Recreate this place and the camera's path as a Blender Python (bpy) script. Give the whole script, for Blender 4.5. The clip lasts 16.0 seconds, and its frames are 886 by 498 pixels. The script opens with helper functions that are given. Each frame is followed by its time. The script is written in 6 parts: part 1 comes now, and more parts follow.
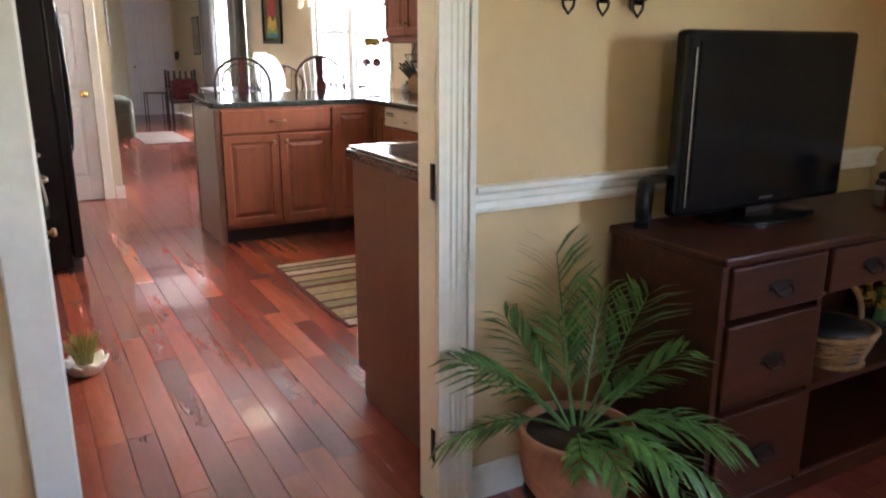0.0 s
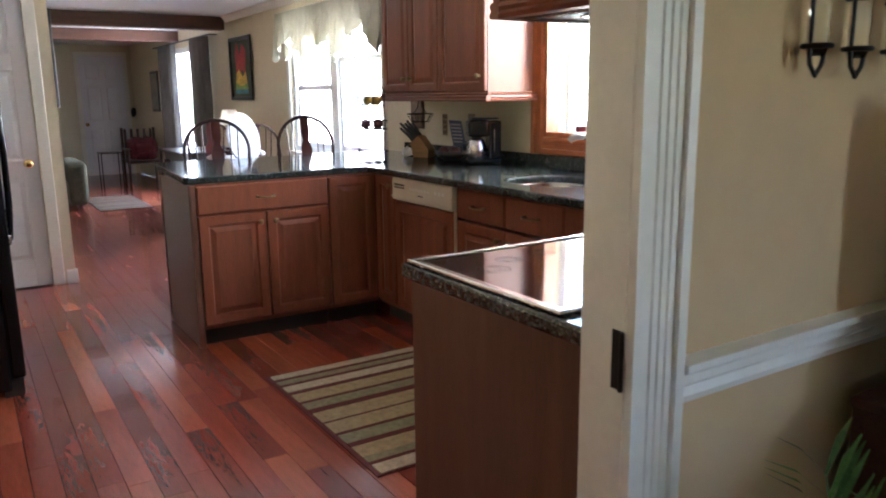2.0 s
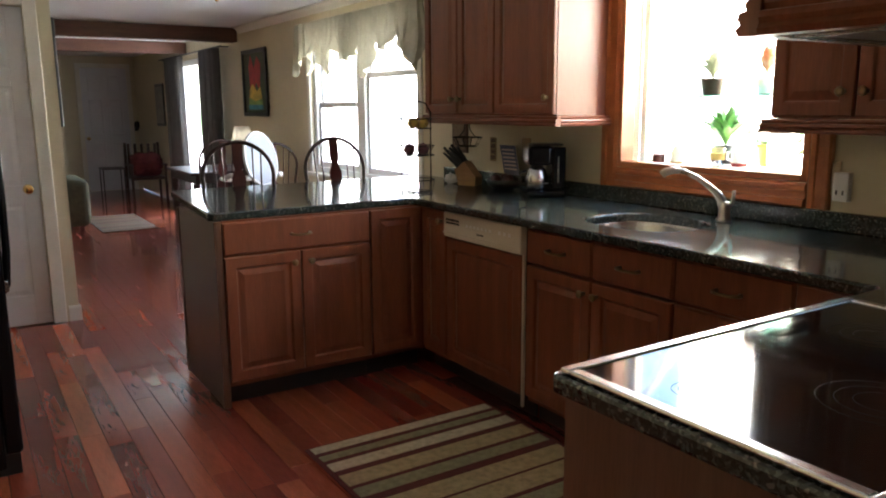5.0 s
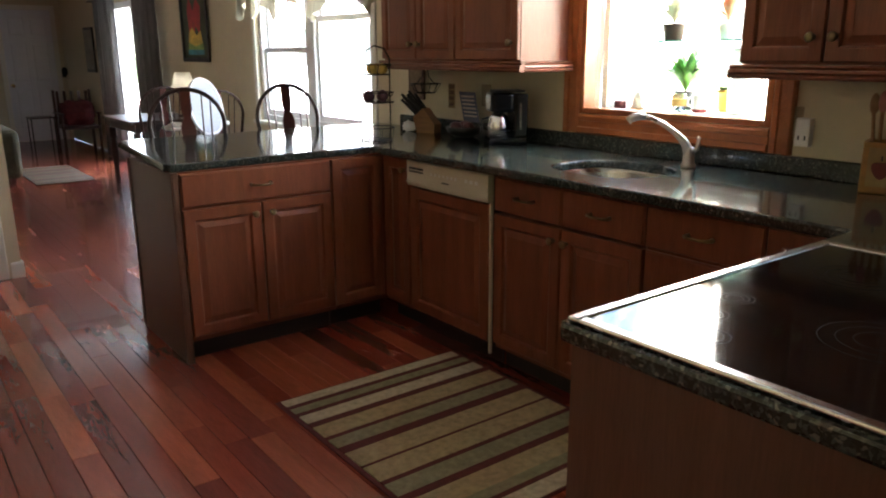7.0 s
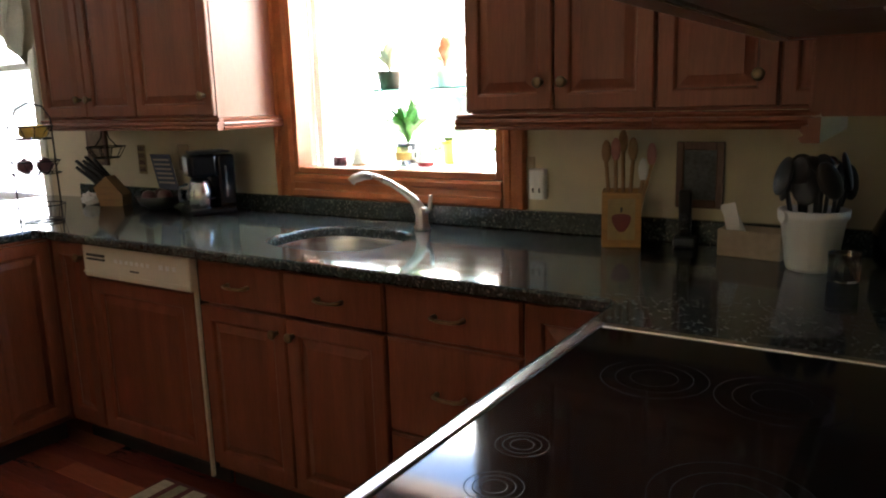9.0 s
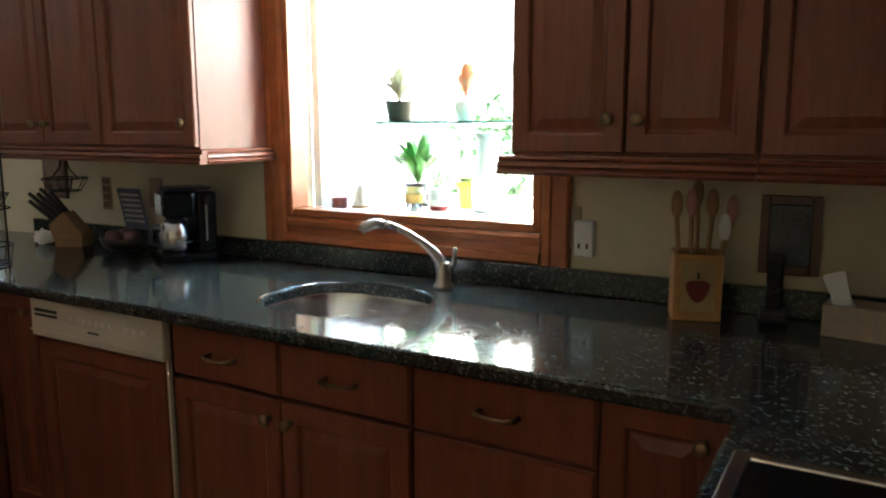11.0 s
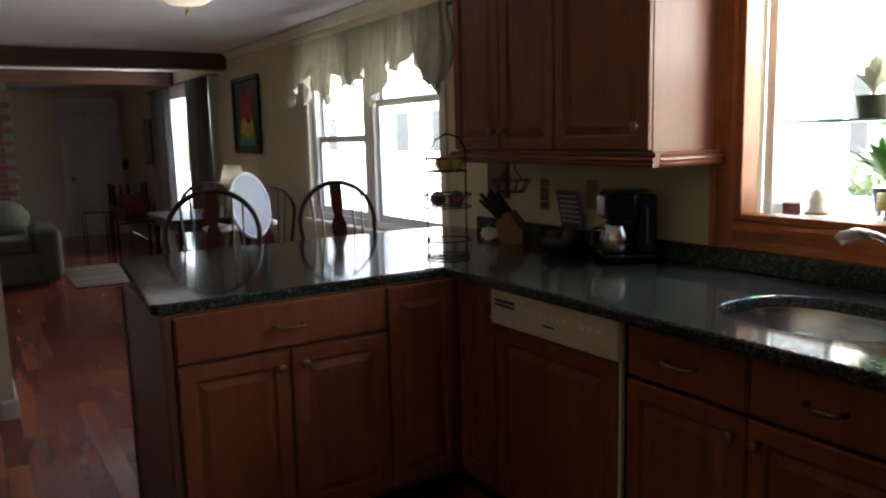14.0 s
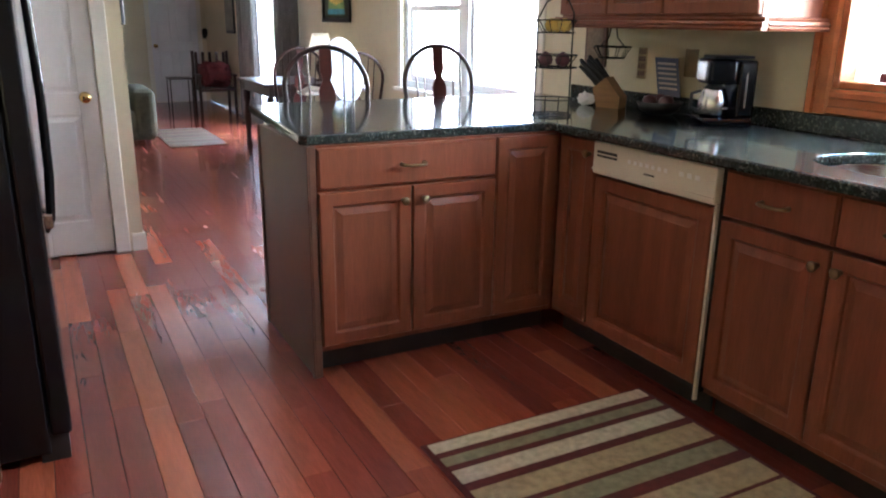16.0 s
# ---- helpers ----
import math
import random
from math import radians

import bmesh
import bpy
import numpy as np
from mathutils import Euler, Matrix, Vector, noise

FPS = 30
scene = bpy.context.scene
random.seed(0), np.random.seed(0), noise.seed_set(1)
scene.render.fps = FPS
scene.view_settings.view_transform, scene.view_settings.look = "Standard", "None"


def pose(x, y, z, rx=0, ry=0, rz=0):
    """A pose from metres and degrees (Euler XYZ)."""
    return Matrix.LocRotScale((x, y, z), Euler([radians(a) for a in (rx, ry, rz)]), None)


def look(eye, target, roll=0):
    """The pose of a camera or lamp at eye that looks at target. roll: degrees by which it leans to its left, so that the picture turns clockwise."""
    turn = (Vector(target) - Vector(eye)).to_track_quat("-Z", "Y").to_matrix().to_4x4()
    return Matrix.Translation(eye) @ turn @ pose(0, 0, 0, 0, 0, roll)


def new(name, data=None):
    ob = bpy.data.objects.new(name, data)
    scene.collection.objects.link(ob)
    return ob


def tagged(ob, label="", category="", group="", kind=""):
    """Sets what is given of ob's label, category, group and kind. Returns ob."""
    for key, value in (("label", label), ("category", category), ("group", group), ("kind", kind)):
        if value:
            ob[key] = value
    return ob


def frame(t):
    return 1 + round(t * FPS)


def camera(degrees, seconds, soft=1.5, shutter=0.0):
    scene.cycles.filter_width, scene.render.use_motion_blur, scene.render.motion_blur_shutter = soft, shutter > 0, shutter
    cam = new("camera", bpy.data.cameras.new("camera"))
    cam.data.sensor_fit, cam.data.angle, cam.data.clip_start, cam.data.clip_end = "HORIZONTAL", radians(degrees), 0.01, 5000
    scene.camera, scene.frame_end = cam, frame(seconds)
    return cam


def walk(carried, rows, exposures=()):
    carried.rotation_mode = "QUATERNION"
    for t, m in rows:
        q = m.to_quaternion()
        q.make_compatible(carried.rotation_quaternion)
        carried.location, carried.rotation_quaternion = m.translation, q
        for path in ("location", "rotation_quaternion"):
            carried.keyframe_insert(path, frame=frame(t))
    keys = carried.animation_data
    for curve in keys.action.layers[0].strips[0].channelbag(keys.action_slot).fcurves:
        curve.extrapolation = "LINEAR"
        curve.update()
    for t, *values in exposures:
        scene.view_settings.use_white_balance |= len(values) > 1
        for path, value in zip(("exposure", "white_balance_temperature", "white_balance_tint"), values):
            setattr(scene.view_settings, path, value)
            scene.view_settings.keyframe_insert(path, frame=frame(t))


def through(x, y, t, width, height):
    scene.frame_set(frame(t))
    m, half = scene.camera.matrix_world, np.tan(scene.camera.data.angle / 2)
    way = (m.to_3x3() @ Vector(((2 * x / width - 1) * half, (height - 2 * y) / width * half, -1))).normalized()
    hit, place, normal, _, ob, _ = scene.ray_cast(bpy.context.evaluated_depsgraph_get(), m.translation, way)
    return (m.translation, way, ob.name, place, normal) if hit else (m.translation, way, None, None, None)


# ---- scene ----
cam = camera(60.6, 16.0, soft=2.0, shutter=0.3)
PATH = [
    (0, (-0.028, -0.193, 1.25), (0.915, 1.494, 0.733), 0.1),
    (0.5, (0.014, 0.028, 1.276), (0.974, 1.721, 0.813), -0.9),
    (1, (0.04, 0.241, 1.292), (0.962, 1.949, 0.81), -1.0),
    (1.5, (0.067, 0.478, 1.298), (1.061, 2.165, 0.887), 0.5),
    (2, (0.08, 0.689, 1.308), (1.129, 2.345, 0.909), -0.7),
    (2.5, (0.107, 0.858, 1.317), (1.094, 2.554, 0.933), -1.6),
    (3, (0.164, 1.065, 1.35), (1.133, 2.78, 1.004), -1.8),
    (3.5, (0.167, 1.198, 1.355), (1.135, 2.916, 1.021), -1.1),
    (4, (0.145, 1.266, 1.368), (1.169, 2.947, 1.013), -2.6),
    (4.5, (0.134, 1.291, 1.366), (1.173, 2.964, 1.014), -1.2),
    (7, (0.039, 1.385, 1.366), (1.208, 2.928, 0.861), -0.3),
    (7.5, (0.199, 1.541, 1.373), (1.507, 2.989, 0.934), -1.1),
    (8, (0.311, 1.64, 1.396), (1.705, 3.013, 0.978), -1.7),
    (8.5, (0.409, 1.682, 1.362), (1.931, 2.916, 0.961), -1.3),
    (9, (0.448, 1.709, 1.372), (2.1, 2.765, 0.978), -1.7),
    (11.5, (0.782, 2.179, 1.384), (2.492, 3.17, 1.076), -0.1),
    (12, (0.807, 2.219, 1.386), (2.419, 3.369, 1.106), -1.1),
    (12.5, (0.766, 2.198, 1.401), (2.211, 3.557, 1.144), -3.1),
    (13, (0.705, 2.276, 1.378), (1.986, 3.789, 1.112), -1.0),
    (13.5, (0.649, 2.302, 1.378), (1.83, 3.893, 1.11), -0.2),
    (14, (0.586, 2.286, 1.389), (1.638, 3.961, 1.093), -1.5),
    (14.5, (0.545, 2.25, 1.384), (1.472, 3.991, 1.053), 0.0),
    (15, (0.474, 2.226, 1.352), (1.358, 3.972, 0.936), 1.6),
    (15.5, (0.333, 2.193, 1.317), (1.227, 3.91, 0.817), -0.6),
    (16, (0.245, 2.12, 1.284), (1.147, 3.811, 0.712), 0.8),
]
EXPOSURES = [(0.0, 5.53, 6150, 15), (1.0, 5.5, 5820, 13), (1.5, 5.22, 5700, 13), (2.0, 4.7, 5650, 13), (2.5, 4.2, 5700, 10), (3.5, 3.97, 6050, 10), (4.5, 3.98, 6236, 10), (7.0, 4.0, 6327, 10), (7.5, 4.05, 6300, 10), (9.0, 4.12, 6050, 10), (11.5, 3.6, 5700, 4), (12.0, 2.75, 5950, 7), (12.5, 2.12, 6200, 8), (13.0, 2.3, 6250, 9), (13.5, 2.32, 6250, 10), (14.0, 2.75, 6250, 11), (14.5, 3.5, 6250, 11), (15.2, 4.25, 5950, 11), (15.5, 4.52, 5862, 11), (16.0, 5.0, 5500, 10)]
walk(cam, [(t, look(eye, target, roll)) for t, eye, target, roll in PATH], EXPOSURES)

# ---- world, sun, large lights ----
world = bpy.data.worlds.new("sky")
scene.world = world
world.use_nodes = True
wn = world.node_tree.nodes
sky = wn.new("ShaderNodeTexSky")
sky.sky_type = 'NISHITA'
sky.sun_disc = False
sky.sun_elevation = radians(52)
sky.sun_rotation = radians(239)
wn["Background"].inputs[1].default_value = 0.15
world.node_tree.links.new(sky.outputs[0], wn["Background"].inputs[0])
sun_data = bpy.data.lights.new("sun", 'SUN')
sun_data.energy, sun_data.angle, sun_data.color = 5.0, radians(0.5), (1.0, 0.95, 0.87)
sun = new("sun", sun_data)
sun.matrix_world = look((0, 0, 12), (0.5, 0.3, 11.2))


def window_light(name, centre, towards, width, height, watts, tint=(1.0, 0.98, 0.95)):
    data = bpy.data.lights.new(name, 'AREA')
    data.shape, data.size, data.size_y, data.energy = 'RECTANGLE', width, height, watts
    data.color = tint
    ob = new(name, data)
    ob.matrix_world = look(centre, (centre[0] + towards[0], centre[1] + towards[1], centre[2] + towards[2]))
    return ob


window_light("sink_window_light", (3.36, 3.44, 1.605), (-1, 0, -0.15), 0.9, 0.95, 7.5, (1.0, 0.90, 0.72))
window_light("dining_window_light", (2.97, 6.69, 1.40), (-1, 0, -0.2), 1.7, 1.0, 3.0)
window_light("patio_door_light", (2.97, 11.2, 1.05), (-1, 0, -0.15), 1.8, 1.8, 5.0)
window_light("family_window_light", (2.79, -0.9, 1.45), (-1, 0.25, -0.2), 0.9, 0.8, 0.42)

# ---- materials ----


def mat(name, colour, rough=0.5, metal=0.0, vary=0.12, scale=6.0, bump=0.0, bump_scale=60.0, stretch=(1, 1, 1), second=None, island=0.0, obj=0.0, coat=0.0, spec=0.5):
    m = bpy.data.materials.new(name)
    m.use_nodes = True
    n, l = m.node_tree.nodes, m.node_tree.links
    b = n["Principled BSDF"]
    tc = n.new("ShaderNodeTexCoord")
    mp = n.new("ShaderNodeMapping")
    mp.inputs["Scale"].default_value = stretch
    l.new(tc.outputs["Object"], mp.inputs[0])
    noise_a = n.new("ShaderNodeTexNoise")
    noise_a.inputs["Scale"].default_value, noise_a.inputs["Detail"].default_value = scale, 6
    l.new(mp.outputs[0], noise_a.inputs[0])
    noise_b = n.new("ShaderNodeTexNoise")
    noise_b.inputs["Scale"].default_value, noise_b.inputs["Detail"].default_value = scale * 9, 3
    l.new(mp.outputs[0], noise_b.inputs[0])
    mix = n.new("ShaderNodeMix")
    mix.data_type = 'RGBA'
    dark = tuple(c * (1 - 2 * vary) for c in colour)
    lite = second or tuple(min(1.0, c * (1 + 1.4 * vary)) for c in colour)
    mix.inputs[6].default_value, mix.inputs[7].default_value = (*dark, 1), (*lite, 1)
    fac = n.new("ShaderNodeMath")
    fac.operation = 'MULTIPLY_ADD'
    fac.inputs[1].default_value = 0.6
    l.new(noise_a.outputs[0], fac.inputs[0])
    half = n.new("ShaderNodeMath")
    half.operation = 'MULTIPLY'
    half.inputs[1].default_value = 0.4
    l.new(noise_b.outputs[0], half.inputs[0])
    l.new(half.outputs[0], fac.inputs[2])
    spread = n.new("ShaderNodeMapRange")
    spread.inputs[1].default_value, spread.inputs[2].default_value = 0.3, 0.7
    l.new(fac.outputs[0], spread.inputs[0])
    l.new(spread.outputs[0], mix.inputs[0])
    out = mix.outputs[2]
    if obj or island:
        hsv = n.new("ShaderNodeHueSaturation")
        rnd = n.new("ShaderNodeObjectInfo").outputs["Random"] if obj else n.new("ShaderNodeNewGeometry").outputs["Random Per Island"]
        rng = n.new("ShaderNodeMapRange")
        rng.inputs[3].default_value, rng.inputs[4].default_value = 1 - (obj or island), 1 + (obj or island)
        l.new(rnd, rng.inputs[0])
        l.new(rng.outputs[0], hsv.inputs["Value"])
        l.new(out, hsv.inputs["Color"])
        out = hsv.outputs[0]
    l.new(out, b.inputs["Base Color"])
    rr = n.new("ShaderNodeMapRange")
    rr.inputs[3].default_value, rr.inputs[4].default_value = max(0.02, rough - 0.06), min(1, rough + 0.08)
    l.new(noise_a.outputs[0], rr.inputs[0])
    l.new(rr.outputs[0], b.inputs["Roughness"])
    b.inputs["Metallic"].default_value = metal
    b.inputs["Coat Weight"].default_value = coat
    b.inputs["Specular IOR Level"].default_value = spec
    if bump:
        nb = n.new("ShaderNodeTexNoise")
        nb.inputs["Scale"].default_value, nb.inputs["Detail"].default_value = bump_scale, 4
        l.new(mp.outputs[0], nb.inputs[0])
        bp = n.new("ShaderNodeBump")
        bp.inputs["Strength"].default_value, bp.inputs["Distance"].default_value = bump, 0.004
        l.new(nb.outputs[0], bp.inputs["Height"])
        l.new(bp.outputs[0], b.inputs["Normal"])
    return m


def plank_material(name, per_island):
    m = mat(name, (0.255, 0.058, 0.036), 0.24, vary=0.16, scale=3, stretch=(7, 0.6, 1), coat=0.4)
    n, l = m.node_tree.nodes, m.node_tree.links
    b = n["Principled BSDF"]
    old = b.inputs["Base Color"].links[0].from_socket
    rnd = n.new("ShaderNodeNewGeometry").outputs["Random Per Island"] if per_island else n.new("ShaderNodeObjectInfo").outputs["Random"]
    ramp = n.new("ShaderNodeValToRGB")
    ramp.color_ramp.elements[0].color = (0.58, 0.52, 0.62, 1)
    ramp.color_ramp.elements[1].color = (1.55, 2.0, 1.55, 1)
    for at, c in ((0.2, (0.80, 0.76, 0.84, 1)), (0.5, (0.9, 0.85, 0.85, 1)), (0.75, (1.2, 1.32, 1.15, 1))):
        ramp.color_ramp.elements.new(at).color = c
    l.new(rnd, ramp.inputs[0])
    mul = n.new("ShaderNodeMix")
    mul.data_type, mul.blend_type = 'RGBA', 'MULTIPLY'
    mul.inputs[0].default_value = 1
    l.new(old, mul.inputs[6])
    l.new(ramp.outputs[0], mul.inputs[7])
    l.new(mul.outputs[2], b.inputs["Base Color"])
    return m


def granite_material():
    """Dark green-black stone: coarse warped grains, pale flecks that catch the light, a polish broken by the grains."""
    m = mat("green_granite", (0.03, 0.04, 0.038), 0.055, vary=0.3, scale=9)
    n, l = m.node_tree.nodes, m.node_tree.links
    b = n["Principled BSDF"]
    tc = n.new("ShaderNodeTexCoord")
    warp = n.new("ShaderNodeTexNoise")
    warp.inputs["Scale"].default_value, warp.inputs["Detail"].default_value = 45, 3
    l.new(tc.outputs["Object"], warp.inputs[0])
    add = n.new("ShaderNodeMix")
    add.data_type, add.blend_type = 'RGBA', 'ADD'
    add.inputs[0].default_value = 0.022
    l.new(tc.outputs["Object"], add.inputs[6])
    l.new(warp.outputs["Color"], add.inputs[7])
    vo = n.new("ShaderNodeTexVoronoi")
    vo.inputs["Scale"].default_value = 165
    l.new(add.outputs[2], vo.inputs[0])
    sep = n.new("ShaderNodeSeparateColor")
    l.new(vo.outputs["Color"], sep.inputs[0])
    ramp = n.new("ShaderNodeValToRGB")
    ramp.color_ramp.interpolation = 'CONSTANT'
    ramp.color_ramp.elements[0].color = (0.018, 0.022, 0.021, 1)
    ramp.color_ramp.elements[1].position = 0.93
    ramp.color_ramp.elements[1].color = (0.115, 0.125, 0.11, 1)
    for at, c in ((0.45, (0.026, 0.033, 0.032, 1)), (0.66, (0.040, 0.050, 0.048, 1)), (0.82, (0.055, 0.074, 0.072, 1))):
        ramp.color_ramp.elements.new(at).color = c
    l.new(sep.outputs[0], ramp.inputs[0])
    l.new(ramp.outputs[0], b.inputs["Base Color"])
    gloss = n.new("ShaderNodeMapRange")
    gloss.inputs[1].default_value, gloss.inputs[2].default_value = 0.45, 1.0
    gloss.inputs[3].default_value, gloss.inputs[4].default_value = 0.06, 0.20
    l.new(sep.outputs[1], gloss.inputs[0])
    l.new(gloss.outputs[0], b.inputs["Roughness"])
    return m


def glass_material(name, tint=(1, 1, 1), rough=0.0):
    m = bpy.data.materials.new(name)
    m.use_nodes = True
    b = m.node_tree.nodes["Principled BSDF"]
    b.inputs["Base Color"].default_value = (*tint, 1)
    b.inputs["Transmission Weight"].default_value = 1
    b.inputs["Roughness"].default_value = rough
    b.inputs["IOR"].default_value = 1.45
    return m


def pane_material():
    m = bpy.data.materials.new("window_glass")
    m.use_nodes = True
    n, l = m.node_tree.nodes, m.node_tree.links
    tr, gl, mx = n.new("ShaderNodeBsdfTransparent"), n.new("ShaderNodeBsdfGlossy"), n.new("ShaderNodeMixShader")
    gl.inputs["Roughness"].default_value = 0.01
    mx.inputs[0].default_value = 0.05
    l.new(tr.outputs[0], mx.inputs[1])
    l.new(gl.outputs[0], mx.inputs[2])
    l.new(mx.outputs[0], n["Material Output"].inputs[0])
    return m


def cloth_material(name, colour, through=0.5):
    m = mat(name, colour, 0.9, vary=0.1, scale=12, bump=0.3, bump_scale=300)
    n, l = m.node_tree.nodes, m.node_tree.links
    b = n["Principled BSDF"]
    tl, mx = n.new("ShaderNodeBsdfTranslucent"), n.new("ShaderNodeMixShader")
    tl.inputs[0].default_value = (*colour, 1)
    mx.inputs[0].default_value = through
    l.new(b.outputs[0], mx.inputs[1])
    l.new(tl.outputs[0], mx.inputs[2])
    l.new(mx.outputs[0], n["Material Output"].inputs[0])
    return m


M_wall = mat("cream_paint", (0.66, 0.58, 0.40), 0.75, vary=0.03, scale=2, bump=0.12, bump_scale=180)
M_tan = mat("tan_paint", (0.60, 0.43, 0.23), 0.7, vary=0.035, scale=2, bump=0.12, bump_scale=180)
M_ceiling = mat("ceiling_paint", (0.78, 0.77, 0.75), 0.85, vary=0.02, scale=3, bump=0.25, bump_scale=140)
M_trim = mat("white_trim_paint", (0.78, 0.75, 0.66), 0.4, vary=0.04, scale=5, bump=0.05, bump_scale=40)
M_door = mat("white_door_paint", (0.74, 0.74, 0.76), 0.4, vary=0.03, scale=5)
M_vinyl = mat("white_vinyl", (0.80, 0.80, 0.80), 0.35, vary=0.02)
M_cherry = mat("cherry_cabinet_wood", (0.20, 0.066, 0.034), 0.36, vary=0.16, scale=4, stretch=(5, 5, 0.45), bump=0.06, bump_scale=70, spec=0.35)
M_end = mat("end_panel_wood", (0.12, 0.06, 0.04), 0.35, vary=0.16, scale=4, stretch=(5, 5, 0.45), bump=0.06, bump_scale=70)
M_casing = mat("stained_window_wood", (0.36, 0.115, 0.038), 0.35, vary=0.16, scale=4, stretch=(4, 4, 4), bump=0.05)
M_dark = mat("dark_stained_wood", (0.040, 0.014, 0.010), 0.35, vary=0.25, scale=4, stretch=(4, 4, 0.6), bump=0.08)
M_dresser = mat("antique_dresser_wood", (0.058, 0.015, 0.008), 0.36, vary=0.3, scale=4, stretch=(0.7, 5, 5), bump=0.1, spec=0.3)
M_beam = mat("beam_wood", (0.10, 0.040, 0.022), 0.6, vary=0.25, scale=4, stretch=(0.6, 5, 5), bump=0.3)
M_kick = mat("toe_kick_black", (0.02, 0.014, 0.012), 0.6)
M_granite = granite_material()
M_black = mat("black_appliance_enamel", (0.007, 0.007, 0.008), 0.14, vary=0.1, spec=0.3)
M_blackglass = mat("black_ceramic_glass", (0.006, 0.006, 0.007), 0.06, vary=0.1)
M_plastic = mat("black_plastic", (0.016, 0.016, 0.017), 0.4, vary=0.1)
M_steel = mat("brushed_steel", (0.62, 0.61, 0.60), 0.24, 1.0, vary=0.06, scale=10, stretch=(1, 1, 12))
M_nickel = mat("brushed_nickel", (0.50, 0.48, 0.45), 0.28, 1.0, vary=0.06)
M_bronze = mat("antique_brass_pull", (0.26, 0.19, 0.11), 0.35, 1.0, vary=0.15)
M_brass = mat("polished_brass", (0.78, 0.55, 0.22), 0.18, 1.0, vary=0.05)
M_iron = mat("black_iron", (0.018, 0.016, 0.015), 0.5, 0.6, vary=0.1)
M_almond = mat("almond_plastic", (0.66, 0.62, 0.52), 0.4, vary=0.03)
M_white = mat("white_plastic", (0.80, 0.80, 0.78), 0.4, vary=0.02)
M_plank = plank_material("cherry_floor_plank", False)
M_plank_rest = plank_material("cherry_floor_planks", True)
M_sub = mat("subfloor", (0.03, 0.012, 0.008), 0.8)
M_glass = glass_material("clear_glass", (0.97, 1, 0.99))
M_shelfglass = glass_material("green_edge_glass", (0.30, 0.80, 0.70))
M_pane = pane_material()
M_terra = mat("terracotta", (0.42, 0.20, 0.12), 0.8, vary=0.18, scale=7, bump=0.25, bump_scale=60)
M_leaf = mat("palm_leaf", (0.085, 0.19, 0.045), 0.45, vary=0.3, scale=20, island=0.35)
M_foliage = mat("garden_foliage", (0.12, 0.20, 0.075), 0.55, vary=0.35, scale=8, island=0.5)
M_soil = mat("potting_soil", (0.03, 0.02, 0.014), 0.95, vary=0.3, scale=50, bump=0.8, bump_scale=90)
M_grass = mat("lawn", (0.08, 0.14, 0.045), 0.9, vary=0.3, scale=1.5, bump=0.5)
M_valance = cloth_material("sheer_valance_cloth", (0.44, 0.41, 0.30), 0.17)
M_curtain = cloth_material("grey_curtain_cloth", (0.16, 0.15, 0.14), 0.15)
M_sofa = mat("sage_sofa_cloth", (0.095, 0.095, 0.06), 0.95, vary=0.18, scale=18, bump=0.5, bump_scale=250)
M_rug_red = mat("rug_maroon", (0.10, 0.016, 0.016), 0.95, vary=0.2, scale=40, bump=0.9, bump_scale=220)
M_rug_tan = mat("rug_tan", (0.38, 0.30, 0.17), 0.95, vary=0.2, scale=40, bump=0.9, bump_scale=220)
M_rug_cream = mat("rug_cream", (0.50, 0.44, 0.32), 0.95, vary=0.2, scale=40, bump=0.9, bump_scale=220)
M_rug_green = mat("rug_olive", (0.24, 0.23, 0.14), 0.95, vary=0.2, scale=40, bump=0.9, bump_scale=220)
M_brick = mat("red_brick", (0.13, 0.048, 0.034), 0.9, vary=0.25, scale=14, bump=0.5, obj=0.3)
M_mortar = mat("mortar", (0.15, 0.13, 0.11), 0.95, vary=0.15, scale=25, bump=0.5)
M_linen = mat("lamp_shade_linen", (0.82, 0.78, 0.66), 0.9, vary=0.04)

# ---- helpers ----


def box(bm, x0, x1, y0, y1, z0, z1, bevel=0.0, seg=1):
    vs = [bm.verts.new((x, y, z)) for z in (z0, z1) for y in (y0, y1) for x in (x0, x1)]
    fs = [bm.faces.new([vs[i] for i in f]) for f in ((0, 2, 3, 1), (4, 5, 7, 6), (0, 1, 5, 4), (1, 3, 7, 5), (3, 2, 6, 7), (2, 0, 4, 6))]
    if bevel:
        es = list({e for f in fs for e in f.edges})
        bmesh.ops.bevel(bm, geom=es, offset=bevel, segments=seg, affect='EDGES', profile=0.5)
    return bm


def B(x0, x1, y0, y1, z0, z1, bevel=0.0, seg=1):
    return box(bmesh.new(), x0, x1, y0, y1, z0, z1, bevel, seg)


def part(name, bm, material, parent=None, label="", at=None, smooth=False):
    me = bpy.data.meshes.new(name)
    bmesh.ops.recalc_face_normals(bm, faces=bm.faces[:])
    bm.to_mesh(me)
    bm.free()
    mats = material if isinstance(material, (list, tuple)) else [material]
    for m in mats:
        me.materials.append(m)
    if smooth:
        for p in me.polygons:
            p.use_smooth = True
    ob = new(name, me)
    if parent:
        ob.parent = parent
    if at is not None:
        ob.matrix_basis = at
    if label:
        ob["label"] = label
    return ob


def thing(name, at, label, category, group="", kind=""):
    ob = new(name)
    ob.empty_display_size = 0.1
    ob.matrix_basis = at if isinstance(at, Matrix) else pose(*at)
    return tagged(ob, label, category, group, kind)


def shift(bm, m):
    bmesh.ops.transform(bm, matrix=m, verts=bm.verts[:])
    return bm


